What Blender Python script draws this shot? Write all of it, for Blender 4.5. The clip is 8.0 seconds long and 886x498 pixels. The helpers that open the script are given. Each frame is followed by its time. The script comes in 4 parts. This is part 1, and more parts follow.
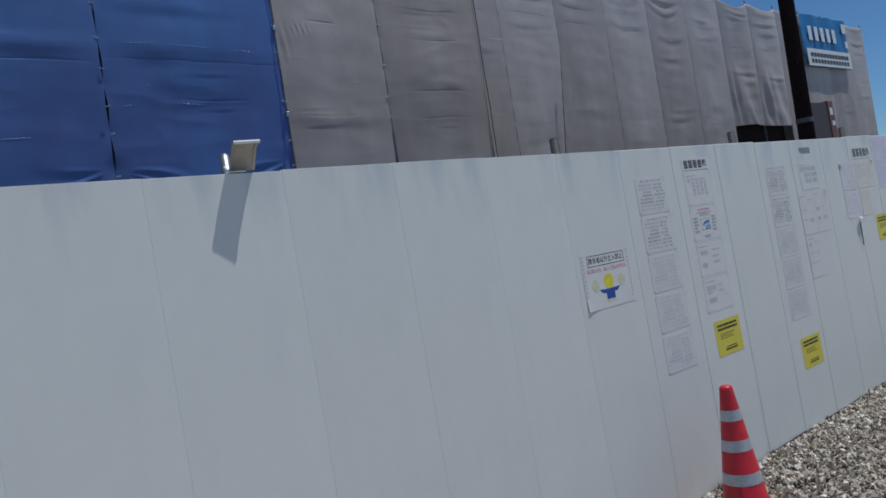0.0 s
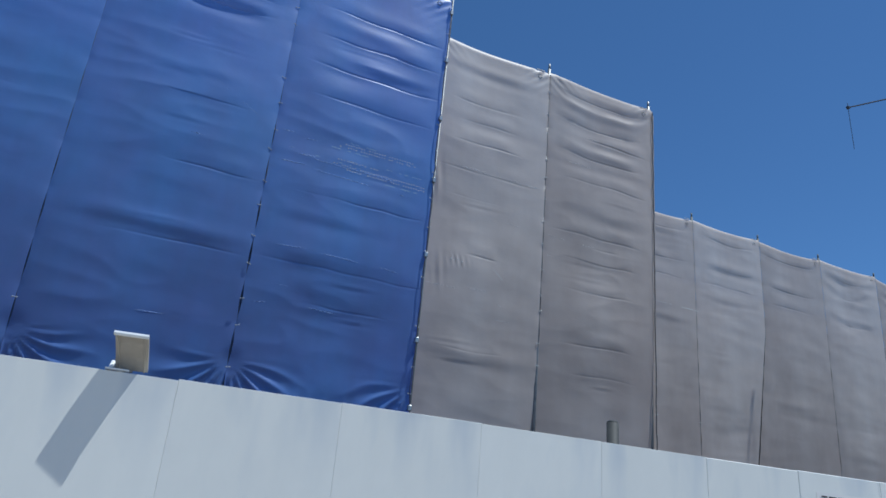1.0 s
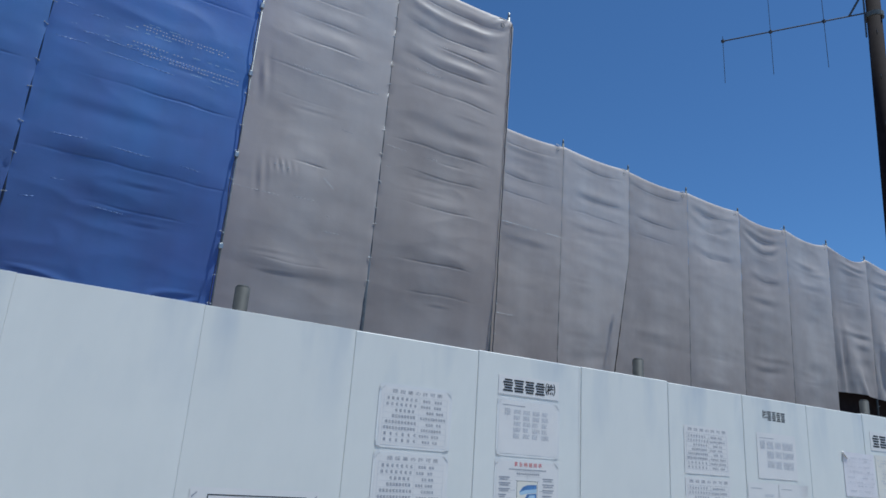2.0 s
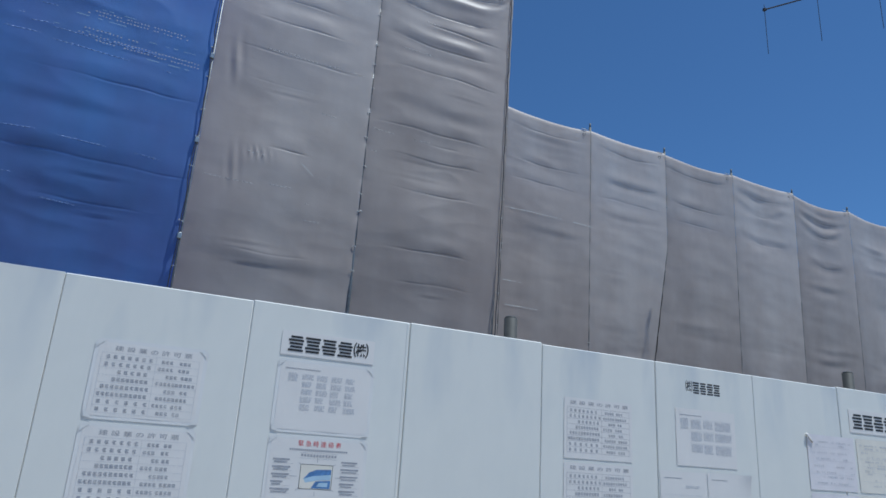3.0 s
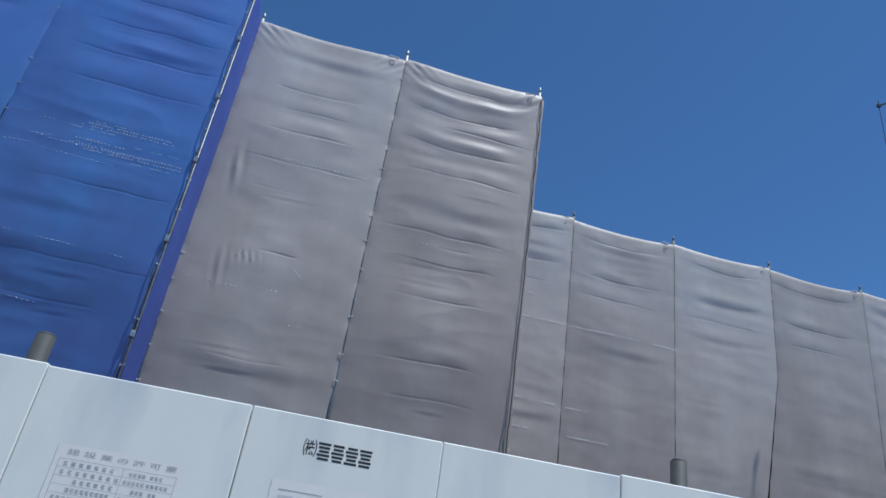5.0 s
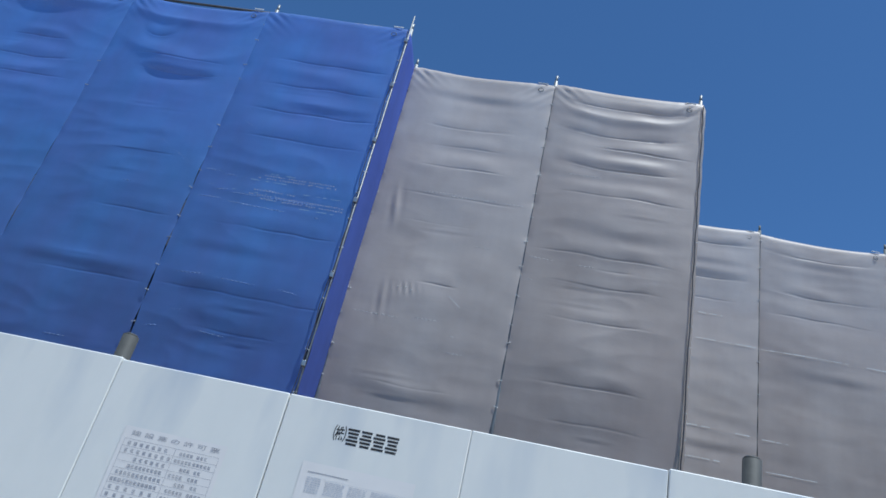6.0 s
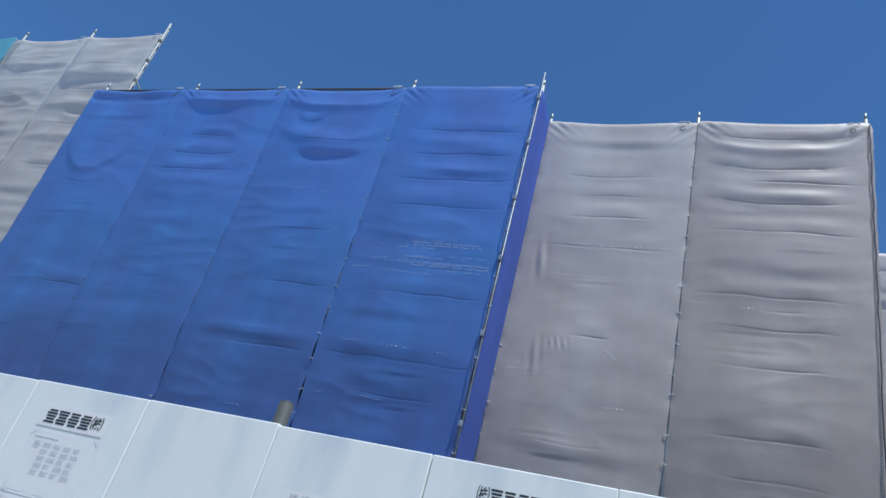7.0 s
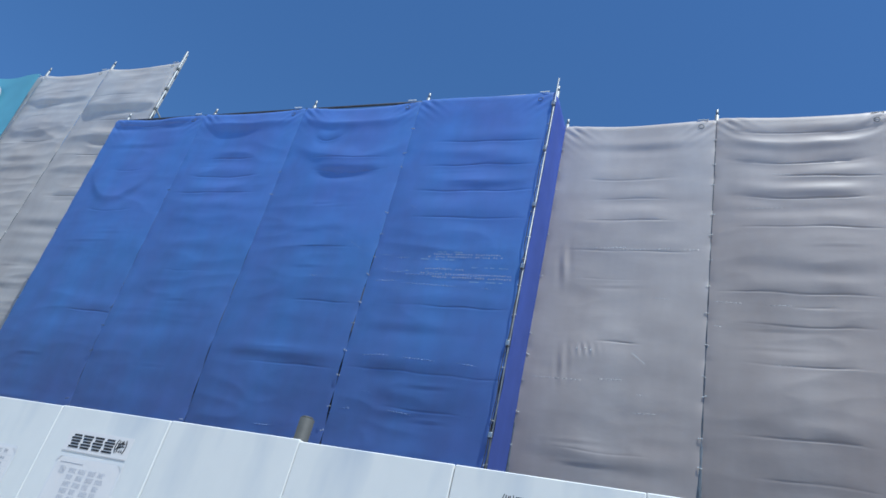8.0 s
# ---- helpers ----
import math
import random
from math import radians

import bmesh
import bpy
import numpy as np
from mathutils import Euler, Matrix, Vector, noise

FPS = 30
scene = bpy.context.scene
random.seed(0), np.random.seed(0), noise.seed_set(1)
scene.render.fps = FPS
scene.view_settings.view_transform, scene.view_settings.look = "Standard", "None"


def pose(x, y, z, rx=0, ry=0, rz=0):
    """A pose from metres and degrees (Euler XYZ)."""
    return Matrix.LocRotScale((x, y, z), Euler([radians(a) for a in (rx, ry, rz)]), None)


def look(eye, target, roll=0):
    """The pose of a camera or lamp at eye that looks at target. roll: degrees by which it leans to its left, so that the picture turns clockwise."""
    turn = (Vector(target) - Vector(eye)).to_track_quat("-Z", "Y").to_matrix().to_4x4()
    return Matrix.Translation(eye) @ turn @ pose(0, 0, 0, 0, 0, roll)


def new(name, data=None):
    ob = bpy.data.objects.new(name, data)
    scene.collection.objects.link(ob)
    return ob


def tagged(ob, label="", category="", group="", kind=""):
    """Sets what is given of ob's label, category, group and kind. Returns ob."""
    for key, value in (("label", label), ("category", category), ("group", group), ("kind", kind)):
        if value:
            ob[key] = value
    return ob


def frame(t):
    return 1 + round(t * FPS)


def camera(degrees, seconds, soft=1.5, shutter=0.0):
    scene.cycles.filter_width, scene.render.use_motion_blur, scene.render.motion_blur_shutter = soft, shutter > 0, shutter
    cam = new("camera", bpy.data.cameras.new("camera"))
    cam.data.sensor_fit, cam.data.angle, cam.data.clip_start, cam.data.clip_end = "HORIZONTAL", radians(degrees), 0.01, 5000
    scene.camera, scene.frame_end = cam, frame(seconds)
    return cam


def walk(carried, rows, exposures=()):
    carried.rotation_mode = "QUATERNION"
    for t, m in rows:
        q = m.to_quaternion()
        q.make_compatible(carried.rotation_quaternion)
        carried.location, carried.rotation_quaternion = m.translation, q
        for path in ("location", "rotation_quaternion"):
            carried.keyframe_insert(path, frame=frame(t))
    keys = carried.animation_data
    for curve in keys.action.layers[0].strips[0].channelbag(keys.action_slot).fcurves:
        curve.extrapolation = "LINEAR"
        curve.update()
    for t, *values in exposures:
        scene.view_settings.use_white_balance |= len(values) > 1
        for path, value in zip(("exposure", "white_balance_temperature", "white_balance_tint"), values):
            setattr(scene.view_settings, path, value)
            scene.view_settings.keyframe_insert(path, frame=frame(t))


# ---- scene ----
cam = camera(64.2, 8.0, soft=1.6)
PATH = [
    (0, (0.185, -0.012, 1.559), (1.455, 1.533, 1.598), -10.0),
    (0.1, (0.299, 0.047, 1.557), (1.559, 1.598, 1.649), -8.5),
    (0.2, (0.391, 0.094, 1.556), (1.6, 1.681, 1.704), -6.1),
    (0.3, (0.482, 0.116, 1.587), (1.607, 1.741, 1.894), -0.7),
    (0.5, (0.685, 0.164, 1.639), (1.739, 1.797, 2.11), 0.5),
    (0.7, (0.916, 0.138, 1.640), (1.887, 1.809, 2.157), 0.7),
    (0.9, (1.149, 0.119, 1.650), (1.945, 1.828, 2.319), 4.9),
    (1, (1.264, 0.123, 1.66), (2.006, 1.83, 2.391), 4.9),
    (1.2, (1.506, 0.112, 1.625), (2.283, 1.808, 2.335), 1.6),
    (1.5, (1.834, 0.145, 1.59), (2.677, 1.824, 2.277), 4.4),
    (1.7, (2.083, 0.145, 1.584), (3.092, 1.765, 2.184), 4.5),
    (2.8, (3.316, 0.199, 1.581), (4.146, 1.921, 2.17), 2.6),
    (3, (3.553, 0.223, 1.556), (4.358, 1.954, 2.153), 3.6),
    (3.2, (3.799, 0.247, 1.572), (4.563, 1.994, 2.176), 3.1),
    (3.5, (4.086, 0.319, 1.566), (4.8, 2.082, 2.183), 4.4),
    (3.7, (4.286, 0.353, 1.560), (4.947, 2.143, 2.157), 10.2),
    (4, (4.603, 0.399, 1.569), (5.283, 2.195, 2.127), 9.8),
    (4.2, (4.816, 0.396, 1.560), (5.475, 2.197, 2.127), 8.2),
    (4.5, (5.108, 0.39, 1.597), (5.593, 2.175, 2.358), 7.5),
    (4.7, (5.288, 0.398, 1.570), (5.721, 2.176, 2.378), 5.6),
    (5, (5.535, 0.438, 1.571), (5.822, 2.183, 2.507), 9.0),
    (5.2, (5.699, 0.438, 1.57), (5.822, 2.169, 2.564), 10.8),
    (6.3, (6.046, 0.449, 1.524), (5.673, 2.194, 2.426), 14.9),
    (6.5, (6.052, 0.455, 1.535), (5.598, 2.191, 2.418), 15.5),
    (6.7, (6.062, 0.443, 1.537), (5.478, 2.122, 2.454), 16.4),
    (7, (6.090, 0.435, 1.541), (5.381, 2.037, 2.507), 16.6),
    (7.5, (6.093, 0.446, 1.538), (5.302, 1.995, 2.524), 17.1),
    (7.8, (6.103, 0.459, 1.541), (5.315, 2.014, 2.522), 16.3),
    (8, (6.113, 0.473, 1.545), (5.338, 2.036, 2.526), 15.1),
]
EXPOSURES = [
    (0.0, -0.73, 5760, 6), (0.3, -0.66, 5700, 6), (0.5, -0.49, 5600, 5), (0.7, -0.42, 5570, 4), (1.0, -0.15, 5550, 4), (1.5, -0.14, 5550, 4), (3.0, -0.23, 5550, 4), (3.5, -0.18, 5550, 4),
    (4.0, -0.27, 5550, 4), (4.5, -0.25, 5550, 4), (5.2, 0.0, 5550, 4), (6.5, 0.08, 5550, 4), (7.0, 0.18, 5550, 4), (8.0, 0.29, 5550, 4),
]
walk(cam, [(t, look(eye, target, roll)) for t, eye, target, roll in PATH], EXPOSURES)

# ---- light: a clear noon, the sun high and almost in the plane of the fence ----
TO_SUN = Vector((0.117, -0.0855, 0.385)).normalized()
world = bpy.data.worlds.new("sky")
scene.world = world
world.use_nodes = True
wn = world.node_tree
for n in list(wn.nodes):
    wn.nodes.remove(n)
sky = wn.nodes.new("ShaderNodeTexSky")
sky.sky_type = "NISHITA"
sky.sun_disc = False
sky.sun_elevation = math.asin(TO_SUN.z)
sky.sun_rotation = math.atan2(TO_SUN.x, TO_SUN.y)
sky.altitude = 1200
sky.air_density = 1.0
sky.dust_density = 0.0
sky.ozone_density = 4.0
background = wn.nodes.new("ShaderNodeBackground")
background.inputs["Strength"].default_value = 0.092
world_out = wn.nodes.new("ShaderNodeOutputWorld")
deep = wn.nodes.new("ShaderNodeMix")
deep.data_type = "RGBA"
deep.blend_type = "MULTIPLY"
deep.inputs[0].default_value = 1.0
deep.inputs[7].default_value = (0.86, 1.04, 1.17, 1.0)
wn.links.new(sky.outputs[0], deep.inputs[6])
wn.links.new(deep.outputs[2], background.inputs[0])
wn.links.new(background.outputs[0], world_out.inputs[0])

sun = new("sun", bpy.data.lights.new("sun", "SUN"))
sun.data.energy = 4.8
sun.data.angle = radians(0.53)
sun.data.color = (1.0, 0.945, 0.86)
sun.matrix_world = look(TO_SUN * 60, (0, 0, 0))


# ---- materials ----
def base(name, rough=0.6, metal=0.0, spec=0.5):
    m = bpy.data.materials.new(name)
    m.use_nodes = True
    nt = m.node_tree
    b = nt.nodes["Principled BSDF"]
    b.inputs["Roughness"].default_value = rough
    b.inputs["Metallic"].default_value = metal
    b.inputs["Specular IOR Level"].default_value = spec
    return m, nt, b


def noise_tex(nt, scale, detail=4.0, rough=0.55, stretch=(1, 1, 1), space="Object"):
    tc = nt.nodes.new("ShaderNodeTexCoord")
    mp = nt.nodes.new("ShaderNodeMapping")
    mp.inputs["Scale"].default_value = stretch
    tx = nt.nodes.new("ShaderNodeTexNoise")
    tx.inputs["Scale"].default_value = scale
    tx.inputs["Detail"].default_value = detail
    tx.inputs["Roughness"].default_value = rough
    nt.links.new(tc.outputs[space], mp.inputs["Vector"])
    nt.links.new(mp.outputs["Vector"], tx.inputs["Vector"])
    return tx.outputs["Fac"]


def ramp(nt, fac, stops):
    r = nt.nodes.new("ShaderNodeValToRGB")
    while len(r.color_ramp.elements) < len(stops):
        r.color_ramp.elements.new(0.5)
    for e, (p, c) in zip(r.color_ramp.elements, stops):
        e.position, e.color = p, (*c, 1)
    nt.links.new(fac, r.inputs["Fac"])
    return r.outputs["Color"]


def mixed(nt, kind, fac, a, b):
    m = nt.nodes.new("ShaderNodeMix")
    m.data_type, m.blend_type = "RGBA", kind
    for sock, v in ((m.inputs[0], fac), (m.inputs[6], a), (m.inputs[7], b)):
        if isinstance(v, (int, float)):
            sock.default_value = v
        elif isinstance(v, tuple):
            sock.default_value = (*v, 1)
        else:
            nt.links.new(v, sock)
    return m.outputs[2]


def bump(nt, b, height, strength, distance=0.01, after=None):
    n = nt.nodes.new("ShaderNodeBump")
    n.inputs["Strength"].default_value = strength
    n.inputs["Distance"].default_value = distance
    nt.links.new(height, n.inputs["Height"])
    if after is not None:
        nt.links.new(after, n.inputs["Normal"])
    nt.links.new(n.outputs["Normal"], b.inputs["Normal"])
    return n.outputs["Normal"]


def by_object(nt, spread):
    info = nt.nodes.new("ShaderNodeObjectInfo")
    r = nt.nodes.new("ShaderNodeMapRange")
    r.inputs["To Min"].default_value = 1 - spread
    r.inputs["To Max"].default_value = 1 + spread
    nt.links.new(info.outputs["Random"], r.inputs["Value"])
    return r.outputs["Result"]


def scaled(nt, colour, value):
    v = nt.nodes.new("ShaderNodeVectorMath")
    v.operation = "SCALE"
    nt.links.new(colour, v.inputs[0])
    nt.links.new(value, v.inputs["Scale"])
    return v.outputs[0]


def simple(name, colour, rough=0.6, metal=0.0, vary=0.12, scale=30.0, rel=0.15, spec=0.5):
    m, nt, b = base(name, rough, metal, spec)
    f = noise_tex(nt, scale)
    lo = tuple(c * (1 - vary) for c in colour)
    hi = tuple(min(1.0, c * (1 + vary)) for c in colour)
    nt.links.new(ramp(nt, f, [(0.3, lo), (0.7, hi)]), b.inputs["Base Color"])
    bump(nt, b, noise_tex(nt, scale * 4), rel, 0.002)
    return m


def sheet_material(name, lo, hi, rough, through_light, weave, spread, coat):
    """Coated scaffold sheet: woven, slightly glossy, letting some light through."""
    m, nt, b = base(name, rough)
    large = ramp(nt, noise_tex(nt, 0.7, 5, 0.6, (1, 1, 0.7)), [(0.3, lo), (0.72, hi)])
    # faint grubby blotches
    grub = ramp(nt, noise_tex(nt, 0.55, 4, 0.65, (1.3, 1.3, 0.8)), [(0.36, (0.82, 0.78, 0.76)), (0.6, (1, 1, 1))])
    large = mixed(nt, "MULTIPLY", 0.8, large, grub)
    streak = ramp(nt, noise_tex(nt, 3.0, 5, 0.6, (3.0, 3.0, 0.35)), [(0.35, (0.92, 0.92, 0.925)), (0.7, (1, 1, 1))])
    colour = mixed(nt, "MULTIPLY", 0.35, large, streak)
    colour = scaled(nt, colour, by_object(nt, spread))
    nt.links.new(colour, b.inputs["Base Color"])
    b.inputs["Coat Weight"].default_value = coat
    b.inputs["Coat Roughness"].default_value = 0.42
    tc = nt.nodes.new("ShaderNodeTexCoord")
    wave = []
    for axis in ("X", "Z"):
        w = nt.nodes.new("ShaderNodeTexWave")
        w.bands_direction = axis
        w.inputs["Scale"].default_value = weave
        nt.links.new(tc.outputs["Object"], w.inputs["Vector"])
        wave.append(w.outputs["Fac"])
    mul = nt.nodes.new("ShaderNodeMath")
    mul.operation = "MULTIPLY"
    nt.links.new(wave[0], mul.inputs[0])
    nt.links.new(wave[1], mul.inputs[1])
    n1 = bump(nt, b, mul.outputs[0], 0.02, 0.0005)
    n2 = bump(nt, b, noise_tex(nt, 2.6, 4, 0.55, (1.0, 1.0, 1.8)), 0.09, 0.04, n1)
    bump(nt, b, noise_tex(nt, 26.0, 3, 0.6, (0.8, 0.8, 1.6)), 0.03, 0.003, n2)
    tr = nt.nodes.new("ShaderNodeBsdfTranslucent")
    nt.links.new(colour, tr.inputs["Color"])
    mx = nt.nodes.new("ShaderNodeMixShader")
    mx.inputs[0].default_value = through_light
    nt.links.new(b.outputs[0], mx.inputs[1])
    nt.links.new(tr.outputs[0], mx.inputs[2])
    nt.links.new(mx.outputs[0], nt.nodes["Material Output"].inputs["Surface"])
    return m


BLUE = sheet_material("blue coated sheet", (0.166, 0.252, 0.670), (0.128, 0.318, 0.76), 0.48, 0.43, 55.0, 0.07, 0.9)
# Darker, browner tone for every second grey bay.
GREY_BROWN = sheet_material("browner grey coated sheet", (0.645, 0.562, 0.518), (0.72, 0.637, 0.588), 0.5, 0.40, 55.0, 0.03, 0.12)
GREY = sheet_material("grey coated sheet", (0.735, 0.650, 0.600), (0.805, 0.725, 0.675), 0.48, 0.40, 55.0, 0.05, 0.12)


# Paler tone for the higher scaffold's sheets.
GREY_PALE = sheet_material("paler grey coated sheet", (0.82, 0.76, 0.71), (0.88, 0.83, 0.78), 0.48, 0.5, 55.0, 0.04, 0.12)
# The return's weaker sky reflection, put into a deeper blue without coat.
BLUE_DEEP = sheet_material("deepened matt blue", (0.112, 0.172, 0.58), (0.125, 0.200, 0.64), 0.75, 0.45, 55.0, 0.03, 0.0)
# Paler than the sheets: sun glints on sharp folds, put into the colour.
GLINT_BLUE = simple("pale blue glint", (0.30, 0.42, 0.74), 0.22, 0, 0.1, 30.0, 0.05, 0.9)
# Near-white grey that paints the glints on the grey sheets.
GLINT_GREY = simple("pale grey glint", (0.84, 0.82, 0.80), 0.25, 0, 0.1, 30.0, 0.05, 0.8)


def panel_material():
    m, nt, b = base("white painted steel", 0.38)
    clean = ramp(nt, noise_tex(nt, 1.3, 5, 0.6), [(0.3, (0.752, 0.742, 0.692)), (0.7, (0.796, 0.787, 0.734))])
    dirt = ramp(nt, noise_tex(nt, 2.2, 6, 0.68, (2.2, 2.2, 1.0)), [(0.38, (0.80, 0.82, 0.83)), (0.56, (1, 1, 1))])
    runs = ramp(nt, noise_tex(nt, 7.0, 4, 0.6, (3.0, 3.0, 0.12)), [(0.25, (0.95, 0.955, 0.955)), (0.5, (1, 1, 1))])
    colour = mixed(nt, "MULTIPLY", 0.14, clean, dirt)
    colour = mixed(nt, "MULTIPLY", 0.2, colour, runs)
    tc = nt.nodes.new("ShaderNodeTexCoord")
    xyz = nt.nodes.new("ShaderNodeSeparateXYZ")
    nt.links.new(tc.outputs["Object"], xyz.inputs[0])
    near_top = nt.nodes.new("ShaderNodeMapRange")
    near_top.inputs["From Min"].default_value = 1.66
    near_top.inputs["From Max"].default_value = 2.0
    nt.links.new(xyz.outputs["Z"], near_top.inputs["Value"])
    info = nt.nodes.new("ShaderNodeObjectInfo")
    blot = nt.nodes.new("ShaderNodeTexNoise")
    blot.noise_dimensions = "4D"
    blot.inputs["Scale"].default_value = 4.5
    blot.inputs["Detail"].default_value = 3.0
    shift = nt.nodes.new("ShaderNodeMath")
    shift.operation = "MULTIPLY"
    shift.inputs[1].default_value = 37.0
    nt.links.new(info.outputs["Random"], shift.inputs[0])
    tall = nt.nodes.new("ShaderNodeMapping")
    tall.inputs["Scale"].default_value = (1.3, 1.3, 0.35)
    nt.links.new(tc.outputs["Object"], tall.inputs["Vector"])
    nt.links.new(tall.outputs["Vector"], blot.inputs["Vector"])
    nt.links.new(shift.outputs[0], blot.inputs["W"])
    spot = nt.nodes.new("ShaderNodeMapRange")
    spot.inputs["From Min"].default_value = 0.50
    spot.inputs["From Max"].default_value = 0.68
    nt.links.new(blot.outputs["Fac"], spot.inputs["Value"])
    # Darker mottling towards the panel's top edge.
    top_mottle = nt.nodes.new("ShaderNodeMath")
    top_mottle.operation = "MULTIPLY"
    nt.links.new(near_top.outputs["Result"], top_mottle.inputs[0])
    nt.links.new(spot.outputs["Result"], top_mottle.inputs[1])
    colour = mixed(nt, "MIX", top_mottle.outputs[0], colour, (0.58, 0.605, 0.62))
    colour = scaled(nt, colour, by_object(nt, 0.015))
    nt.links.new(colour, b.inputs["Base Color"])
    n1 = bump(nt, b, noise_tex(nt, 2.5, 3, 0.5), 0.10, 0.02)
    bump(nt, b, noise_tex(nt, 220.0, 2, 0.5), 0.04, 0.001, n1)
    return m


PANEL = panel_material()
STEEL = simple("galvanised steel", (0.42, 0.44, 0.45), 0.42, 0.9, 0.18, 25.0, 0.2)
STEEL_MID = simple("weathered galvanised pipe", (0.24, 0.25, 0.255), 0.5, 0.5, 0.2, 20.0, 0.2)
POST_STEEL = simple("galvanised post", (0.060, 0.062, 0.060), 0.65, 0.0, 0.2, 20.0, 0.15, 0.3)
STEEL_DULL = simple("dull galvanised pipe", (0.12, 0.13, 0.128), 0.7, 0.0, 0.2, 18.0, 0.2)
DARK_STEEL = simple("dark weathered steel", (0.08, 0.08, 0.085), 0.5, 0.4, 0.25, 20.0, 0.2)
WHITE_PLASTIC = simple("white plastic", (0.80, 0.81, 0.80), 0.35, 0, 0.05, 20.0, 0.05)
PAPER = simple("white print paper", (0.778, 0.748, 0.715), 0.55, 0, 0.02, 9.0, 0.1)
SLEEVE = simple("clear laminate", (0.785, 0.765, 0.74), 0.16, 0, 0.02, 9.0, 0.05)
TAB = simple("greyish clear film", (0.745, 0.735, 0.71), 0.5, 0, 0.02, 9.0, 0.05)
PAPER_THIN = simple("thin crumpled paper", (0.765, 0.725, 0.735), 0.5, 0, 0.05, 7.0, 0.35)
PAPER_CREAM = simple("cream paper", (0.79, 0.745, 0.655), 0.5, 0, 0.05, 7.0, 0.35)
PAPER_LILAC = simple("lilac paper", (0.72, 0.66, 0.78), 0.5, 0, 0.07, 7.0, 0.4)
PAPER_YELLOW = simple("yellow paper", (0.76, 0.64, 0.07), 0.5, 0, 0.05, 9.0, 0.1)
INK = simple("black ink", (0.02, 0.02, 0.022), 0.6, 0, 0.1)
INK_GREY = simple("faded grey ink", (0.36, 0.36, 0.39), 0.6, 0, 0.15, 60.0)
INK_PALE = simple("pale grey ink", (0.60, 0.60, 0.62), 0.6, 0, 0.12, 60.0)
INK_RED = simple("red ink", (0.62, 0.05, 0.06), 0.6, 0, 0.1)
INK_BLUE = simple("blue ink", (0.03, 0.08, 0.36), 0.6, 0, 0.1)
INK_NAVY = simple("printed mid blue", (0.10, 0.22, 0.46), 0.6, 0, 0.3, 90.0)
INK_SKY = simple("light blue ink", (0.42, 0.58, 0.72), 0.6, 0, 0.1)
INK_YELLOW = simple("yellow ink", (0.80, 0.70, 0.05), 0.6, 0, 0.1)
INK_STRAW = simple("pale straw ink", (0.70, 0.69, 0.46), 0.6, 0, 0.1)
CONE_RED = simple("red cone plastic", (0.58, 0.018, 0.030), 0.42, 0, 0.15, 14.0, 0.1)
CONE_BAND = simple("silver reflective band", (0.50, 0.51, 0.53), 0.38, 0.3, 0.15, 60.0, 0.1)
RUBBER = simple("black rubber", (0.025, 0.025, 0.025), 0.75, 0, 0.2, 20.0, 0.2)
POLE_BROWN = simple("dark brown painted pole", (0.020, 0.013, 0.013), 0.9, 0.0, 0.25, 6.0, 0.2, 0.15)
LAMP_BEIGE = simple("beige lamp housing", (0.40, 0.365, 0.31), 0.45, 0.1, 0.08, 30.0, 0.1)
BANNER_BLUE = simple("blue banner vinyl", (0.035, 0.19, 0.44), 0.45, 0, 0.1, 2.0, 0.1)
BANNER_CYAN = simple("cyan banner vinyl", (0.15, 0.40, 0.50), 0.45, 0, 0.08, 2.0, 0.1)
BANNER_WHITE = simple("white banner vinyl", (0.78, 0.78, 0.76), 0.45, 0, 0.06, 2.0, 0.1)
BANNER_SKIN = simple("pale printed vinyl", (0.74, 0.66, 0.50), 0.45, 0, 0.06, 2.0, 0.1)
BROWN_BOX = simple("dark brown steel sheet", (0.065, 0.035, 0.030), 0.5, 0.1, 0.2, 3.0, 0.15)
RED_BOX = simple("red brown steel sheet", (0.17, 0.065, 0.050), 0.5, 0.1, 0.2, 3.0, 0.15)
# Wall tone darkened so that gaps between the sheets look shaded.
DIM_WALL = simple("darkened building wall", (0.14, 0.135, 0.125), 0.85, 0, 0.15, 1.5, 0.3)
ROOF_DARK = simple("dark roofing", (0.07, 0.07, 0.075), 0.8, 0, 0.2, 3.0, 0.3)
BOARD = simple("scaffold deck", (0.22, 0.215, 0.20), 0.6, 0.3, 0.2, 6.0, 0.3)


def gravel_ground():
    m, nt, b = base("grey gravel ground", 0.9)
    tc = nt.nodes.new("ShaderNodeTexCoord")
    v = nt.nodes.new("ShaderNodeTexVoronoi")
    v.inputs["Scale"].default_value = 38.0
    nt.links.new(tc.outputs["Object"], v.inputs["Vector"])
    stone = ramp(nt, v.outputs["Color"], [(0.1, (0.20, 0.172, 0.142)), (0.5, (0.35, 0.308, 0.256)), (0.9, (0.52, 0.465, 0.395))])
    broad = ramp(nt, noise_tex(nt, 0.6, 6, 0.6), [(0.3, (0.8, 0.8, 0.8)), (0.7, (1, 1, 1))])
    # unseen inner ground, darkened to bounce less light; crushed stone along the road side
    dim_ground = ramp(nt, noise_tex(nt, 1.8, 6, 0.65), [(0.3, (0.085, 0.065, 0.050)), (0.7, (0.15, 0.118, 0.09))])
    xyz = nt.nodes.new("ShaderNodeSeparateXYZ")
    nt.links.new(tc.outputs["Object"], xyz.inputs[0])
    inside = nt.nodes.new("ShaderNodeMapRange")
    inside.inputs["From Min"].default_value = 2.6
    inside.inputs["From Max"].default_value = 3.0
    nt.links.new(xyz.outputs["Y"], inside.inputs["Value"])
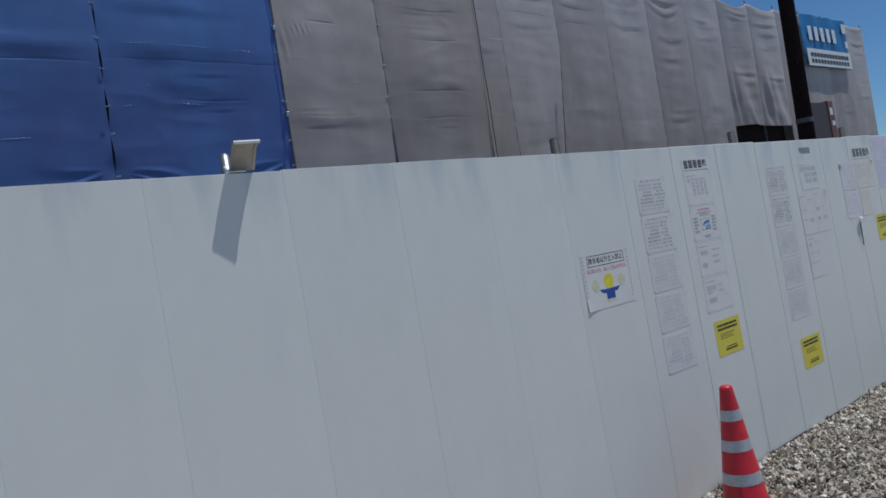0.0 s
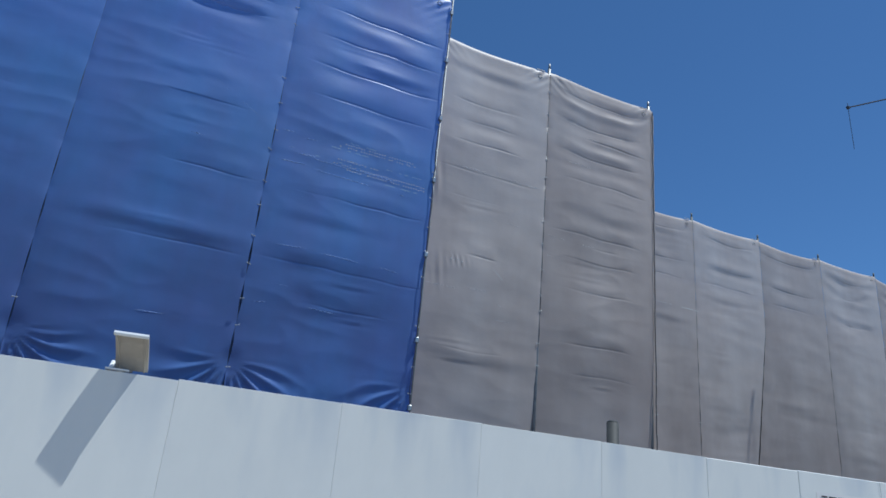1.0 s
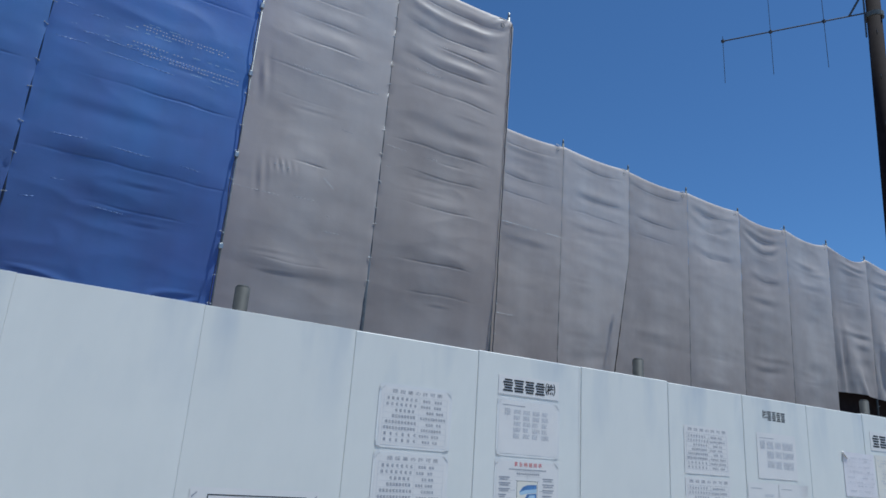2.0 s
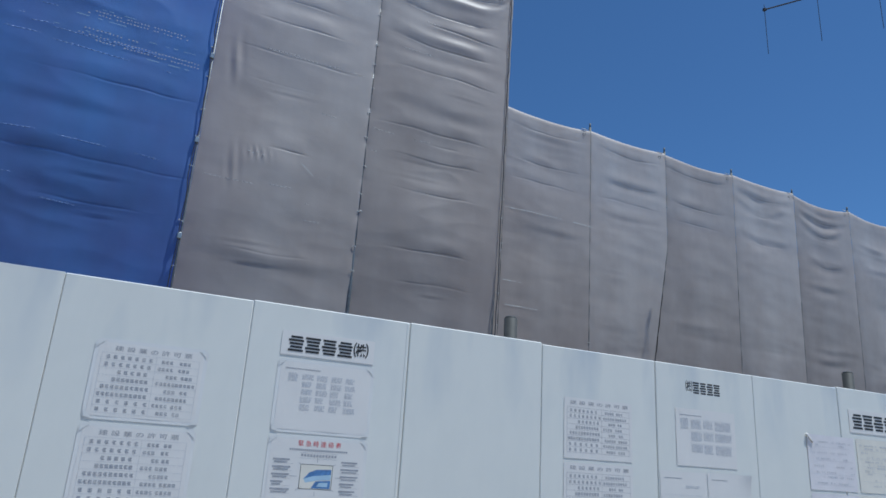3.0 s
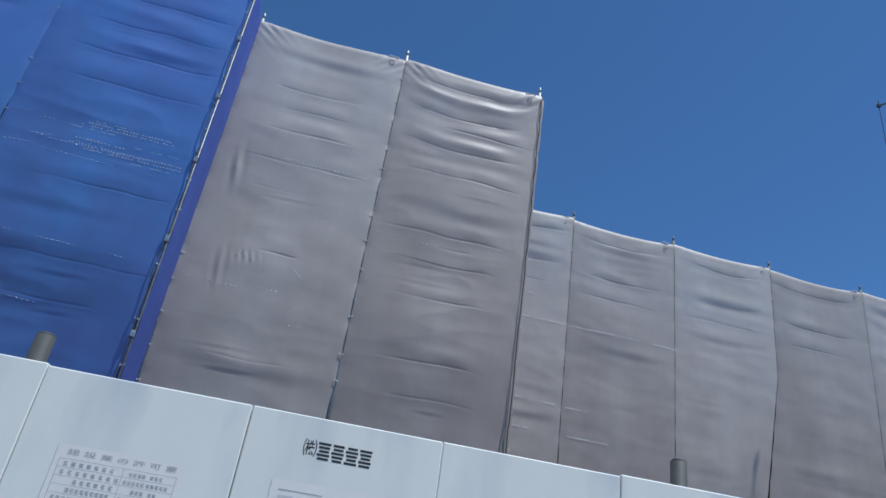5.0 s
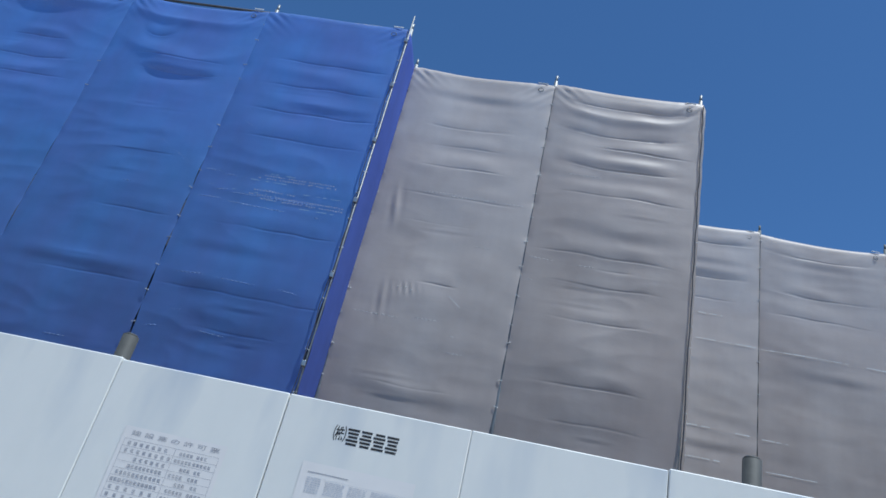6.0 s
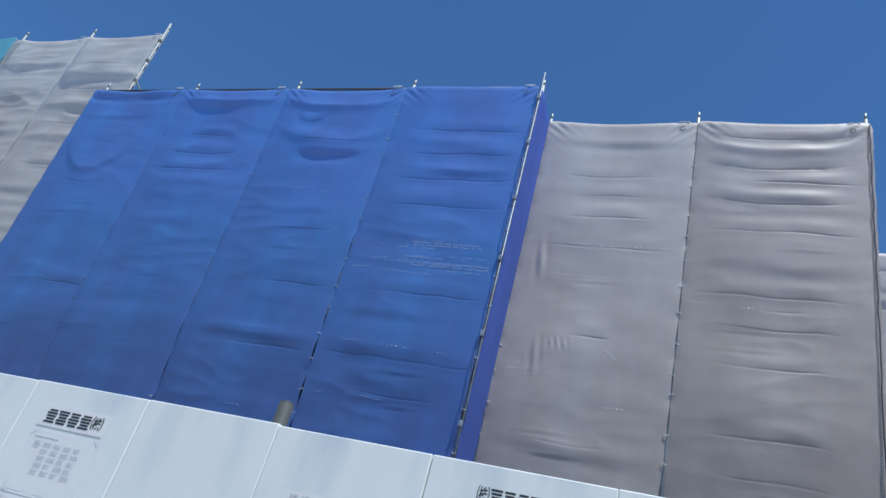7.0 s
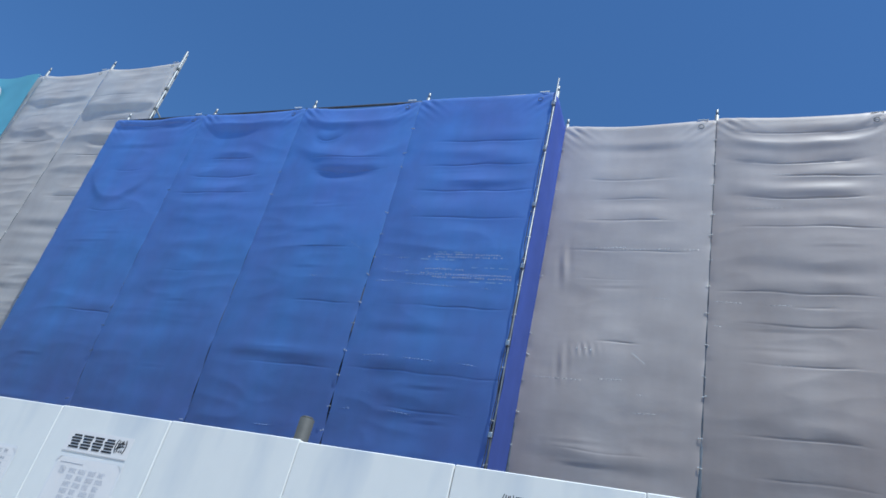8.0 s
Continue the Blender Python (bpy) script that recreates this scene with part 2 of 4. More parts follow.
    ground_colour = mixed(nt, "MIX", inside.outputs["Result"], mixed(nt, "MULTIPLY", 0.7, stone, broad), dim_ground)
    nt.links.new(ground_colour, b.inputs["Base Color"])
    bump(nt, b, v.outputs["Distance"], -0.8, 0.015)
    return m


def stone_material():
    m, nt, b = base("crushed stone", 0.85)
    g = nt.nodes.new("ShaderNodeNewGeometry")
    c = ramp(nt, g.outputs["Random Per Island"], [(0.0, (0.10, 0.078, 0.058)), (0.4, (0.36, 0.295, 0.225)), (0.75, (0.64, 0.555, 0.445)), (1.0, (0.88, 0.83, 0.75))])
    f = ramp(nt, noise_tex(nt, 60.0), [(0.3, (0.8, 0.8, 0.8)), (0.7, (1, 1, 1))])
    nt.links.new(mixed(nt, "MULTIPLY", 0.8, c, f), b.inputs["Base Color"])
    bump(nt, b, noise_tex(nt, 120.0), 0.4, 0.003)
    return m


GRAVEL = gravel_ground()
STONE = stone_material()


# ---- building blocks ----
def box(bm, x0, x1, y0, y1, z0, z1, bevel=0.0):
    m = Matrix.LocRotScale(((x0 + x1) / 2, (y0 + y1) / 2, (z0 + z1) / 2), None, (x1 - x0, y1 - y0, z1 - z0))
    made = bmesh.ops.create_cube(bm, size=1, matrix=m)["verts"]
    if bevel:
        edges = {e for v in made for e in v.link_edges}
        bmesh.ops.bevel(bm, geom=list(edges), offset=bevel, segments=1, affect="EDGES")
    return bm


def tube(bm, a, b, r0, r1=None, sides=12):
    a, b = Vector(a), Vector(b)
    r1 = r0 if r1 is None else r1
    way = b - a
    m = Matrix.Translation((a + b) / 2) @ way.to_track_quat("Z", "Y").to_matrix().to_4x4()
    bmesh.ops.create_cone(bm, cap_ends=True, segments=sides, radius1=r0, radius2=r1, depth=way.length, matrix=m)
    return bm


def part(name, bm, material, parent=None, label="", smooth=False):
    """Link a bmesh, or a mesh, as one mesh object under a thing or a part."""
    if isinstance(bm, bpy.types.Mesh):
        me = bm
    else:
        me = bpy.data.meshes.new(name)
        bm.to_mesh(me)
        bm.free()
        if smooth:
            me.polygons.foreach_set("use_smooth", [True] * len(me.polygons))
    if not me.materials:
        me.materials.append(material)
    ob = new(name, me)
    if parent is not None:
        ob.parent = parent
    if name in ("print", "ruling", "stitching", "print_bar", "edge_stripe"):
        ob["kind"] = "stuff"
    return tagged(ob, label) if label else ob


def fresh():
    return bmesh.new()


def thing(name, m, label, category, group="", kind=""):
    e = new(name)
    e.empty_display_size = 0.2
    e.matrix_world = m
    return tagged(e, label, category, group, kind)


def words(body, height, width=0.0, bold=0.0):
    """A mesh of readable writing in the xz plane, facing -y, centred on its origin."""
    c = bpy.data.curves.new("writing", "FONT")
    c.body, c.size, c.align_x, c.align_y = body, height, "CENTER", "CENTER"
    c.offset = bold
    c.resolution_u = 2
    ob = bpy.data.objects.new("writing", c)
    scene.collection.objects.link(ob)
    bpy.context.view_layer.update()
    me = bpy.data.meshes.new_from_object(ob)
    bpy.data.objects.remove(ob)
    xs = [v.co.x for v in me.vertices]
    k = width / (max(xs) - min(xs)) if width else 1.0
    me.transform(Matrix.Rotation(radians(90), 4, "X") @ Matrix.Diagonal((k, 1, 1, 1)))
    return me


def bars(bm, rows, y=-0.0012):
    """Flat ink bars (x0, x1, z0, z1) facing -y."""
    for x0, x1, z0, z1 in rows:
        vs = [bm.verts.new((x, y, z)) for x, z in ((x0, z0), (x1, z0), (x1, z1), (x0, z1))]
        bm.faces.new(vs)
    return bm


# ---- ground ----
bm = fresh()
n = 60
span = 1500.0
coords = []
for i in range(n + 1):
    t = (i / n) * 2 - 1
    coords.append(math.copysign(abs(t) ** 4, t) * span)
grid = [[bm.verts.new((5 + x, 2 + y, 0.0)) for x in coords] for y in coords]
for j in range(n):
    for i in range(n):
        bm.faces.new((grid[j][i], grid[j][i + 1], grid[j + 1][i + 1], grid[j + 1][i]))
tagged(part("ground", bm, GRAVEL), "grey crushed-stone ground of the building site", "ground", kind="structure")

# ---- the white panel fence ----
FENCE = pose(3.92, 2.302, 0) @ Matrix.Rotation(-0.013, 4, "Z")


def on_fence(x, z, out=0.0):
    """A pose on the fence's front face; x as along the world's x axis."""
    return FENCE @ pose(x - 3.92, -out, z)


fence = thing("site_fence", FENCE, "white steel panel fence two metres high round the building site", "fence", kind="structure")
PITCH = 0.5


def panel_mesh(kind, gap=0.0013, fold=0.0028):
    b = fresh()
    w = PITCH - gap
    box(b, gap / 2, gap / 2 + w, 0.0, 0.032, 0.02, 2.0, fold)
    # a shallow folded rib along one edge, where the next panel hooks in
    if kind:
        box(b, w - 0.010, w - 0.002, -0.0009, 0.002, 0.03, 1.995, 0.0004)
    me = bpy.data.meshes.new("fence_panel")
    b.to_mesh(me)
    b.free()
    me.materials.append(PANEL)
    return me


PANELS = [panel_mesh(0), panel_mesh(1), panel_mesh(0, 0.0003, 0.0006)]
rng = random.Random(4)
for k in range(-24, 30):
    p = part("fence_panel", PANELS[2 if k < -1 else 0 if k % 5 else 1], PANEL, fence)
    p.matrix_basis = pose(PITCH * k + rng.uniform(-1, 1) * (0.001 if k > -1 else 0.00008), rng.uniform(-0.0002, 0.0002), rng.uniform(-0.003, 0.003), 0, 0, rng.uniform(-1, 1) * (0.015 if k > -1 else 0.004))
for k in range(-7, 9):
    x = 4.850 + (1.800 * k if k > -2 else 1.82 * k + 0.06) - 3.92
    b = fresh()
    top, r = 2.095, 0.0243
    if k == -2:
        x, top, r = x - 0.016, 2.083, 0.018
    tube(b, (x, 0.105, 0), (x, 0.105, top), r, sides=16)
    tube(b, (x, 0.105, top - 0.0005), (x, 0.105, top + 0.007), r, r * 0.72, sides=16)
    post = part("fence_post", b, STEEL if k == -2 else POST_STEEL, fence, "grey galvanised pipe post with a flat cap", True)
    b = fresh()
    box(b, x - 0.035, x + 0.035, 0.035, 0.085, 1.86, 1.93, 0.006)
    part("clamp", b, STEEL, post)
for z in (0.35, 1.05, 1.78):
    b = fresh()
    tube(b, (-12, 0.056, z), (15, 0.056, z), 0.0243)
    part("rail", b, STEEL_DULL, fence, smooth=True)

# ---- scaffold sheets ----
ROW = 1.828


def gauss(t):
    return np.exp(-t * t)


def soft_noise(u, z, fu, fz, seed):
    return np.array([noise.noise((a * fu + seed * 1.37, b * fz, seed * 0.61)) for a, b in zip(u.ravel(), z.ravel())]).reshape(u.shape)


def sheet_mesh(width, z0, z1, seed, sag=0.06, folds=8, strength=1.0, gather=0.0, ties=0.45, slack=0.02, nx=34, step=0.018, lift=0.0, extra=(), creases=(), gap=0.004, slit=0.006, fines=9, flap=0.0, sway=0.0, left=0.0, draw=0.0, hug=0.0, tuck=0.0, stay=0.0, pockets=(), crumple=0.0):
    """One sheet hung between two uprights: x 0..width, z z0..z1, front towards -y. Tied at its edges, slack between them.
    creases: (height, from, to, depth, dip) of single sharp creases, from and to as parts of the width.
    pockets: (height, from, to, depth, dip, rise) of slack that hangs out over a line and swells away above it;
    a negative rise gives a rounded belly."""
    r = random.Random(seed)
    low_rows = [z0 + (2.0 - z0) * i / 6 for i in range(6)] if z0 < 1.5 else []
    start = 2.0 if z0 < 1.5 else z0
    n = int((z1 - start) / step)
    zs = np.array(low_rows + [start + (z1 - start) * i / n for i in range(n + 1)])
    fine = [c[0] - c[4] * 0.4 + q for c in creases for q in (-0.026, -0.013, -0.004, 0.005, 0.016)]
    zs = np.unique(np.concatenate([zs, [q for q in fine if start < q < z1 - 0.02]]))
    us = np.linspace(0, 1, nx + 1)
    u, z = np.meshgrid(us, zs)
    v = (z - z0) / (z1 - z0)
    edge = 4 * u * (1 - u)
    tie = np.abs(np.sin(np.pi * (z - z0) / ties))
    inset = gap + slit * tie ** 2 * (0.15 + 0.85 * np.clip((6.2 - z) / 2.5, 0, 1))
    askew = np.clip((5.9 - z) / 2.2, 0, 1.4)
    right = flap * askew + draw * np.clip((6.5 - z) / 4.0, 0, 1)
    reach = left * askew + hug
    x = inset - reach + (width - 2 * inset - right + reach) * u
    d = slack * edge ** 0.7 * (0.6 + 0.9 * soft_noise(u, z, 0.8, 0.45, seed))
    d += 0.030 * edge * soft_noise(u, z, 1.3, 0.9, seed + 3.1) * strength
    d += 0.007 * edge * soft_noise(u, z, 2.6, 3.2, seed + 5.3) * strength
    d += 0.0022 * soft_noise(u, z, 5.0, 4.0, seed + 7.7) * (0.35 + edge)
    # broad slack folds, crowding towards the top rail
    for i in range(folds):
        zc = z1 - 0.2 - (z1 - z0 - 0.5) * (r.random() ** 1.5) * 0.75
        uc, uw, s = r.uniform(0.38, 0.66), r.uniform(0.26, 0.42), r.uniform(0.06, 0.11)
        a, dip = r.uniform(0.003, 0.009) * strength, r.uniform(0.0, 0.05)
        e = (u - uc) / uw
        t = (z - zc - dip * e * e) / s
        d += a * gauss(e) * edge ** 0.5 * (gauss(t - 0.6) - 0.8 * gauss((t + 0.6) * 1.2))
    # short fine creases
    for i in range(fines):
        zc = r.uniform(z0 + 2.0, z1 - 0.3)
        uc, uw, s = r.uniform(0.3, 0.7), r.uniform(0.07, 0.18), r.uniform(0.014, 0.024)
        a = r.uniform(0.0014, 0.0036) * strength
        e = (u - uc) / uw
        t = (z - zc - 0.04 * (u - uc)) / s
        d += a * gauss(e) * (gauss(t - 0.6) - gauss(t + 0.6))
    worn = soft_noise(u, z, 4.5, 0.9, seed + 8.9)
    uneven = np.clip(0.85 + 1.1 * soft_noise(u, z, 3.1, 2.3, seed + 9.7), 0.25, 1.6)
    ridged = 0.5 - 2.2 * np.abs(soft_noise(u + 0.15 * worn, z, 2.4, 4.6, seed + 11.3))
    d += crumple * edge ** 0.4 * ridged * np.clip(0.55 + soft_noise(u, z, 1.1, 0.8, seed + 12.1), 0, 1.2)
    for zc, ua, ub, depth, dip, rise in pockets:
        e = (2 * u - ua - ub) / (ub - ua)
        t = z - zc - dip * (e * e - 0.4) - 0.035 * worn
        above, below = np.clip(t, 0, None), np.clip(-t, 0, None)
        d += depth * np.exp(-e ** 4) * edge ** 0.4 * np.where(t > 0, np.exp(-above / rise) if rise > 0 else np.clip(1 - (above / rise) ** 2, -0.5, 1), gauss(below / 0.11)) * uneven ** 0.5
    for zc, ua, ub, depth, dip in creases:
        uc, uw = (ua + ub) / 2, (ub - ua) / 2
        e = (u - uc) / uw
        t = z - zc - dip * (e * e - 0.4) - 0.022 * worn
        along = np.exp(-e ** 6) * uneven
        soft = 0.30 * depth
        d += soft * along * (gauss((t - 0.10) / 0.085) - 0.7 * gauss((t + 0.06) / 0.075))
        d -= min(0.007, 0.35 * depth) * np.exp(-e ** 4) * uneven * gauss((t + 0.004) / 0.009)
    # the foot of the sheet is drawn in under the lowest deck
    low_part = np.clip(4.15 - z, 0, 2.6)
    d -= tuck * (1 - stay * u ** 8) * low_part * low_part / (low_part + 0.25)
    # the hem leans back over the top rail
    d -= 4.0 * np.clip(z - z1 + 0.07, 0, None) ** 2
    near = np.minimum(u, 1 - u) * width
    d -= 0.008 * np.exp(-near / 0.05) * (1 - tie)
    if gather:
        # drawn together low down at the uprights: creases fan out from there
        for side in (0.0, 1.0):
            dx = (u - side) * width * (1 if side == 0 else -1)
            dz = z - 2.95
            rad = np.hypot(dx, dz)
            ang = np.arctan2(dz, dx)
            below = np.clip((0.05 - dz) / 0.2, 0, 1)
            wave = np.sin(ang * (9 if side else 11) + seed + side * 2 + 3.0 * soft_noise(u, z, 2.6, 1.8, seed + 4))
            fan = 1.0 - 2.0 * np.abs(wave) ** 0.8
            d += gather * 0.95 * below * fan * np.exp(-((rad - 0.34) / 0.26) ** 2) * (1 - gauss(rad / 0.1))
            d -= gather * 0.8 * gauss(rad / 0.10)
        foot = np.clip(1 - np.abs(z - 2.25) / 0.55, 0, 1)
        bunch = np.clip(0.45 + 1.8 * soft_noise(u, z, 2.4, 0.5, seed + 2.2), 0, 1)
        ridge = np.sin(u * 34 + 5.0 * (z - 2.2) * (u - 0.5) + 4.0 * soft_noise(u, z, 3.4, 1.2, seed + 6))
        d += gather * 1.25 * foot * bunch * (1 - 2 * np.abs(ridge) ** 0.8) * edge ** 0.5
    # small drawn creases at the top corners
    for cu, sgn in ((0.0, 1.0), (1.0, -1.0)):
        dx, dz = (u - cu) * width * sgn, z1 - z
        d += 0.008 * np.sin((dx * 0.8 - dz) * 48 + seed) * np.exp(-np.hypot(dx - 0.14, dz - 0.09) / 0.11)
    for xc, zc, wx, wz, a, freq in extra:
        e1, e2 = (x - xc) / wx, (z - zc) / wz
        d += a * gauss(e1) * gauss(e2) * np.cos(freq * (x - xc) + 1.2 * e2)
    d += sway * edge * np.sin(u * 9 + z * 2.2) * gauss((z - z0 - 0.4) / 0.9)
    zz = z - sag * edge * v ** 14 + lift * edge * (1 - v) ** 4
    co = np.stack([x, -d, zz], -1).reshape(-1, 3)
    nr, nc = u.shape
    top = co[-nc:] + np.array([0, 0.03, -0.012])
    co = np.concatenate([co, top])
    faces = []
    for j in range(nr):
        for i in range(nc - 1):
            k = j * nc + i
            faces.append((k, k + 1, k + nc + 1, k + nc))
    me = bpy.data.meshes.new("safety_sheet")
    me.from_pydata(co.tolist(), [], faces)
    me.polygons.foreach_set("use_smooth", [True] * len(faces))
    return me


def toggle_mesh(material):
    """A pair of eyelets laced together across the joint of two sheets."""
    b = fresh()
    for x in (-0.016, 0.016):
        bmesh.ops.create_cone(b, cap_ends=True, segments=8, radius1=0.0075, radius2=0.005, depth=0.006, matrix=pose(x, 0.002, 0, 90, 0, 0))
    tube(b, (-0.016, 0.0, 0.001), (0.016, 0.0, -0.002), 0.0026, sides=6)
    me = bpy.data.meshes.new("toggle")
    b.to_mesh(me)
    b.free()
    me.materials.append(material)
    return me


TOGGLE, TOGGLE_DULL, TOGGLE_MID = toggle_mesh(WHITE_PLASTIC), toggle_mesh(STEEL_DULL), toggle_mesh(CONE_BAND)


def surface_y(root, x, z):
    """The y of a scaffold's sheet at x, z, all in the scaffold's own space."""
    best, found = 9.0, 0.0
    for ob in root.children:
        if ob.name.startswith("safety_sheet") and -0.01 <= x - ob.location.x <= 1.9:
            me = ob.data
            co = np.empty(len(me.vertices) * 3)
            me.vertices.foreach_get("co", co)
            co = co.reshape(-1, 3)
            gap = (co[:, 0] + ob.location.x - x) ** 2 + (co[:, 2] - z) ** 2
            i = int(gap.argmin())
            if gap[i] < best:
                best, found = gap[i], co[i, 1]
    return found


def edge_rope(root, x, y, z_low, z_high, r, seed, swing=0.012):
    """A dark lashing rope that wanders down a sheet's free edge."""
    g = random.Random(seed)
    b = fresh()
    z, p = z_high, Vector((x, y, z_high))
    while z > z_low:
        z -= g.uniform(0.10, 0.22)
        q = Vector((x + g.uniform(-swing, swing), y, z))
        tube(b, p, q, r, sides=6)
        p = q
    part("lashing_rope", b, DARK_STEEL, root)


def upright(parent, x, top, y=0.034, mat=None):
    b = fresh()
    tube(b, (x, y, 0), (x, y, top - 0.09), 0.0243, sides=12)
    tube(b, (x, y, top - 0.09), (x, y, top), 0.0165, sides=10)
    return part("upright", b, mat or STEEL_MID, parent, smooth=True)


def toggles(parent, x, z_low, z_high, step, rng, y=0.0, mesh=None, skip=0.0):
    z = z_low
    while z < z_high:
        if rng.random() < skip:
            z += step
            continue
        t = part("toggle", mesh or TOGGLE, WHITE_PLASTIC, parent)
        t.matrix_basis = pose(x + rng.uniform(-0.012, 0.012), y + rng.uniform(-0.004, 0.0), z + rng.uniform(-0.06, 0.06), 0, rng.uniform(-25, 25), 0)
        z += step


def eyelet(parent, x, z, y):
    b = fresh()
    bmesh.ops.create_cone(b, cap_ends=False, segments=14, radius1=0.034, radius2=0.030, depth=0.004, matrix=pose(x, y, z, 90, 0, 0))
    bmesh.ops.solidify(b, geom=b.faces[:], thickness=0.004)
    part("eyelet_ring", b, STEEL_DULL, parent)


def decks(parent, bays, pitch, levels, depth):
    """Steel decks between the frames, a pair of planks to a bay, and the guard rails in front of them. Unseen; their
    depth is set to block light behind the sheets.
    """
    half = (depth - 0.28) / 2
    for z in levels:
        for k in range(bays):
            for row in (0, 1):
                b = fresh()
                y = 0.25 + row * (half + 0.02)
                box(b, pitch * k + 0.03, pitch * (k + 1) - 0.03, y, y + half, z - 0.045, z, 0.004)
                part("deck", b, BOARD, parent)
        b = fresh()
        tube(b, (0, 0.235, z + 0.9), (pitch * bays, 0.235, z + 0.9), 0.021, sides=10)
        part("ledger", b, STEEL_DULL, parent, smooth=True)


def scaffold(name, x0, bays, y, top, material, label, seed, sag, gather, strength, pitch=ROW, tie_step=0.45, custom=None, over=0.14, fall=0.0, deck_depth=0.9, levels=(1.9, 3.95, 5.8), bare=0.12, lean=0.0):
    root = thing(name, pose(x0, y, top) @ Matrix.Rotation(lean, 4, "X") @ pose(0, 0, -top), label, "scaffold")
    rng = random.Random(seed)
    for k in range(bays):
        opts = dict(sag=sag, strength=strength, gather=gather)
        if material is BLUE:
            opts.update(gap=0.0, slit=0.003 if k < 2 else 0.011, tuck=0.075, nx=84)
        opts.update((custom or {}).get(k, {}))
        z0 = opts.pop("z0", 0.15)
        mat = opts.pop("mat", material)
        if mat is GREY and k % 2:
            mat = GREY_BROWN
        me = sheet_mesh(pitch, z0, top - fall * k + rng.uniform(-0.015, 0.015), seed * 31 + k, **opts)
        s = part("safety_sheet", me, mat, root, smooth=True)
        s.location.x = pitch * k
        if material is not BLUE:
            strip = fresh()
            box(strip, pitch * (k + 1) - 0.22, pitch * (k + 1) - 0.09, -0.002, 0.012, top - fall * k - 0.016, top - fall * k - 0.008, 0.003)
            part("tie_strip", strip, WHITE_PLASTIC, root)
        eyelet(root, pitch * (k + 1) - 0.17, top - fall * k - 0.13, -0.012)
    for k in range(bays + 1):
        upright(root, pitch * k - (0.030 if k == bays else 0), top - fall * k + over + rng.uniform(-0.03, 0.03), (0.05 if k == bays else 0.034) + (0.13 if material is BLUE else 0.0), STEEL_DULL if bays > 10 else None)
        toggles(root, pitch * k, 2.3, top - 0.1, tie_step, rng, mesh=(TOGGLE_DULL if k < 2 else TOGGLE_MID) if material is BLUE and k < 4 else TOGGLE, skip=0.7 if material is BLUE and k < 3 else bare)
    decks(root, bays, pitch, levels, deck_depth)
    return root


XB = 3.965
BLUE_A = [(7.67, 0.0, 0.9, 0.05, 0.03), (6.74, 0.32, 0.62, 0.022, 0.02), (6.02, 0.25, 0.68, 0.020, 0.03), (4.40, 0.62, 1.0, 0.02, 0.0)]
BLUE_B = [(6.93, 0.3, 0.66, 0.025, 0.0), (6.60, 0.2, 0.75, 0.02, 0.02), (6.32, 0.15, 0.75, 0.022, 0.0), (5.08, 0.34, 0.7, 0.014, 0.0)]
BLUE_C = [(7.20, 0.2, 0.45, 0.03, 0.10), (6.86, 0.28, 0.80, 0.022, 0.0), (6.64, 0.30, 0.82, 0.05, 0.03), (5.49, 0.4, 0.78, 0.010, 0.0), (4.75, 0.5, 0.9, 0.012, 0.0), (3.95, 0.3, 0.92, 0.010, 0.0)]
BLUE_D = [(7.06, 0.24, 0.9, 0.018, 0.0), (6.69, 0.26, 0.92, 0.026, 0.0), (6.31, 0.18, 0.93, 0.022, 0.02), (5.93, 0.27, 0.9, 0.012, 0.0), (4.77, 0.28, 0.9, 0.014, 0.0), (4.0, 0.15, 1.0, 0.014, 0.0), (3.61, 0.35, 0.78, 0.010, 0.0)]
blue = scaffold("scaffold", XB - 4 * ROW, 4, 6.70, 7.81, BLUE, "scaffold wrapped in glossy royal-blue coated sheets", 3, 0.05, 0.017, 1.0, tie_step=0.31, over=0.25, deck_depth=1.6, lean=0.03,
                custom={0: dict(creases=BLUE_A, pockets=[(6.42, 0.10, 0.74, 0.034, 0.40, 0.40)], folds=2, fines=4, crumple=0.006),
                        1: dict(creases=BLUE_B, pockets=[(7.60, 0.0, 1.0, 0.035, 0.03, 0.10), (5.95, 0.1, 0.8, 0.010, 0.10, 0.5)], sag=0.07, folds=3, fines=4, crumple=0.005),
                        2: dict(creases=BLUE_C, pockets=[(7.52, 0.02, 1.0, 0.035, 0.12, 0.12), (6.95, 0.08, 0.98, 0.028, 0.22, 0.28)], sag=0.08, folds=2, fines=5, crumple=0.005),
                        3: dict(creases=BLUE_D, sag=0.02, folds=3, fines=6, slit=0.013, stay=0.9, crumple=0.004)})
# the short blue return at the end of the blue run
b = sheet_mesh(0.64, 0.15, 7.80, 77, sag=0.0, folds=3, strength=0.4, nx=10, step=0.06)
r = part("return_sheet", b, BLUE_DEEP, blue, "matt blue side sheet, its weaker reflection put into the colour", smooth=True)
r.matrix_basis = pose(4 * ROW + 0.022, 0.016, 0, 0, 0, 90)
for z in (2.75, 3.45, 4.4, 5.3, 6.1, 6.9, 7.6):
    b = fresh()
    box(b, 4 * ROW - 0.020, 4 * ROW + 0.020, -0.028, 0.01, z - 0.030, z + 0.030, 0.006)
    part("coupler", b, STEEL, blue)
b = fresh()
tube(b, (4 * ROW + 0.010, 0.004, 0), (4 * ROW + 0.010, 0.004, 8.02), 0.0090)
part("corner_pipe", b, STEEL_MID, blue, smooth=True)
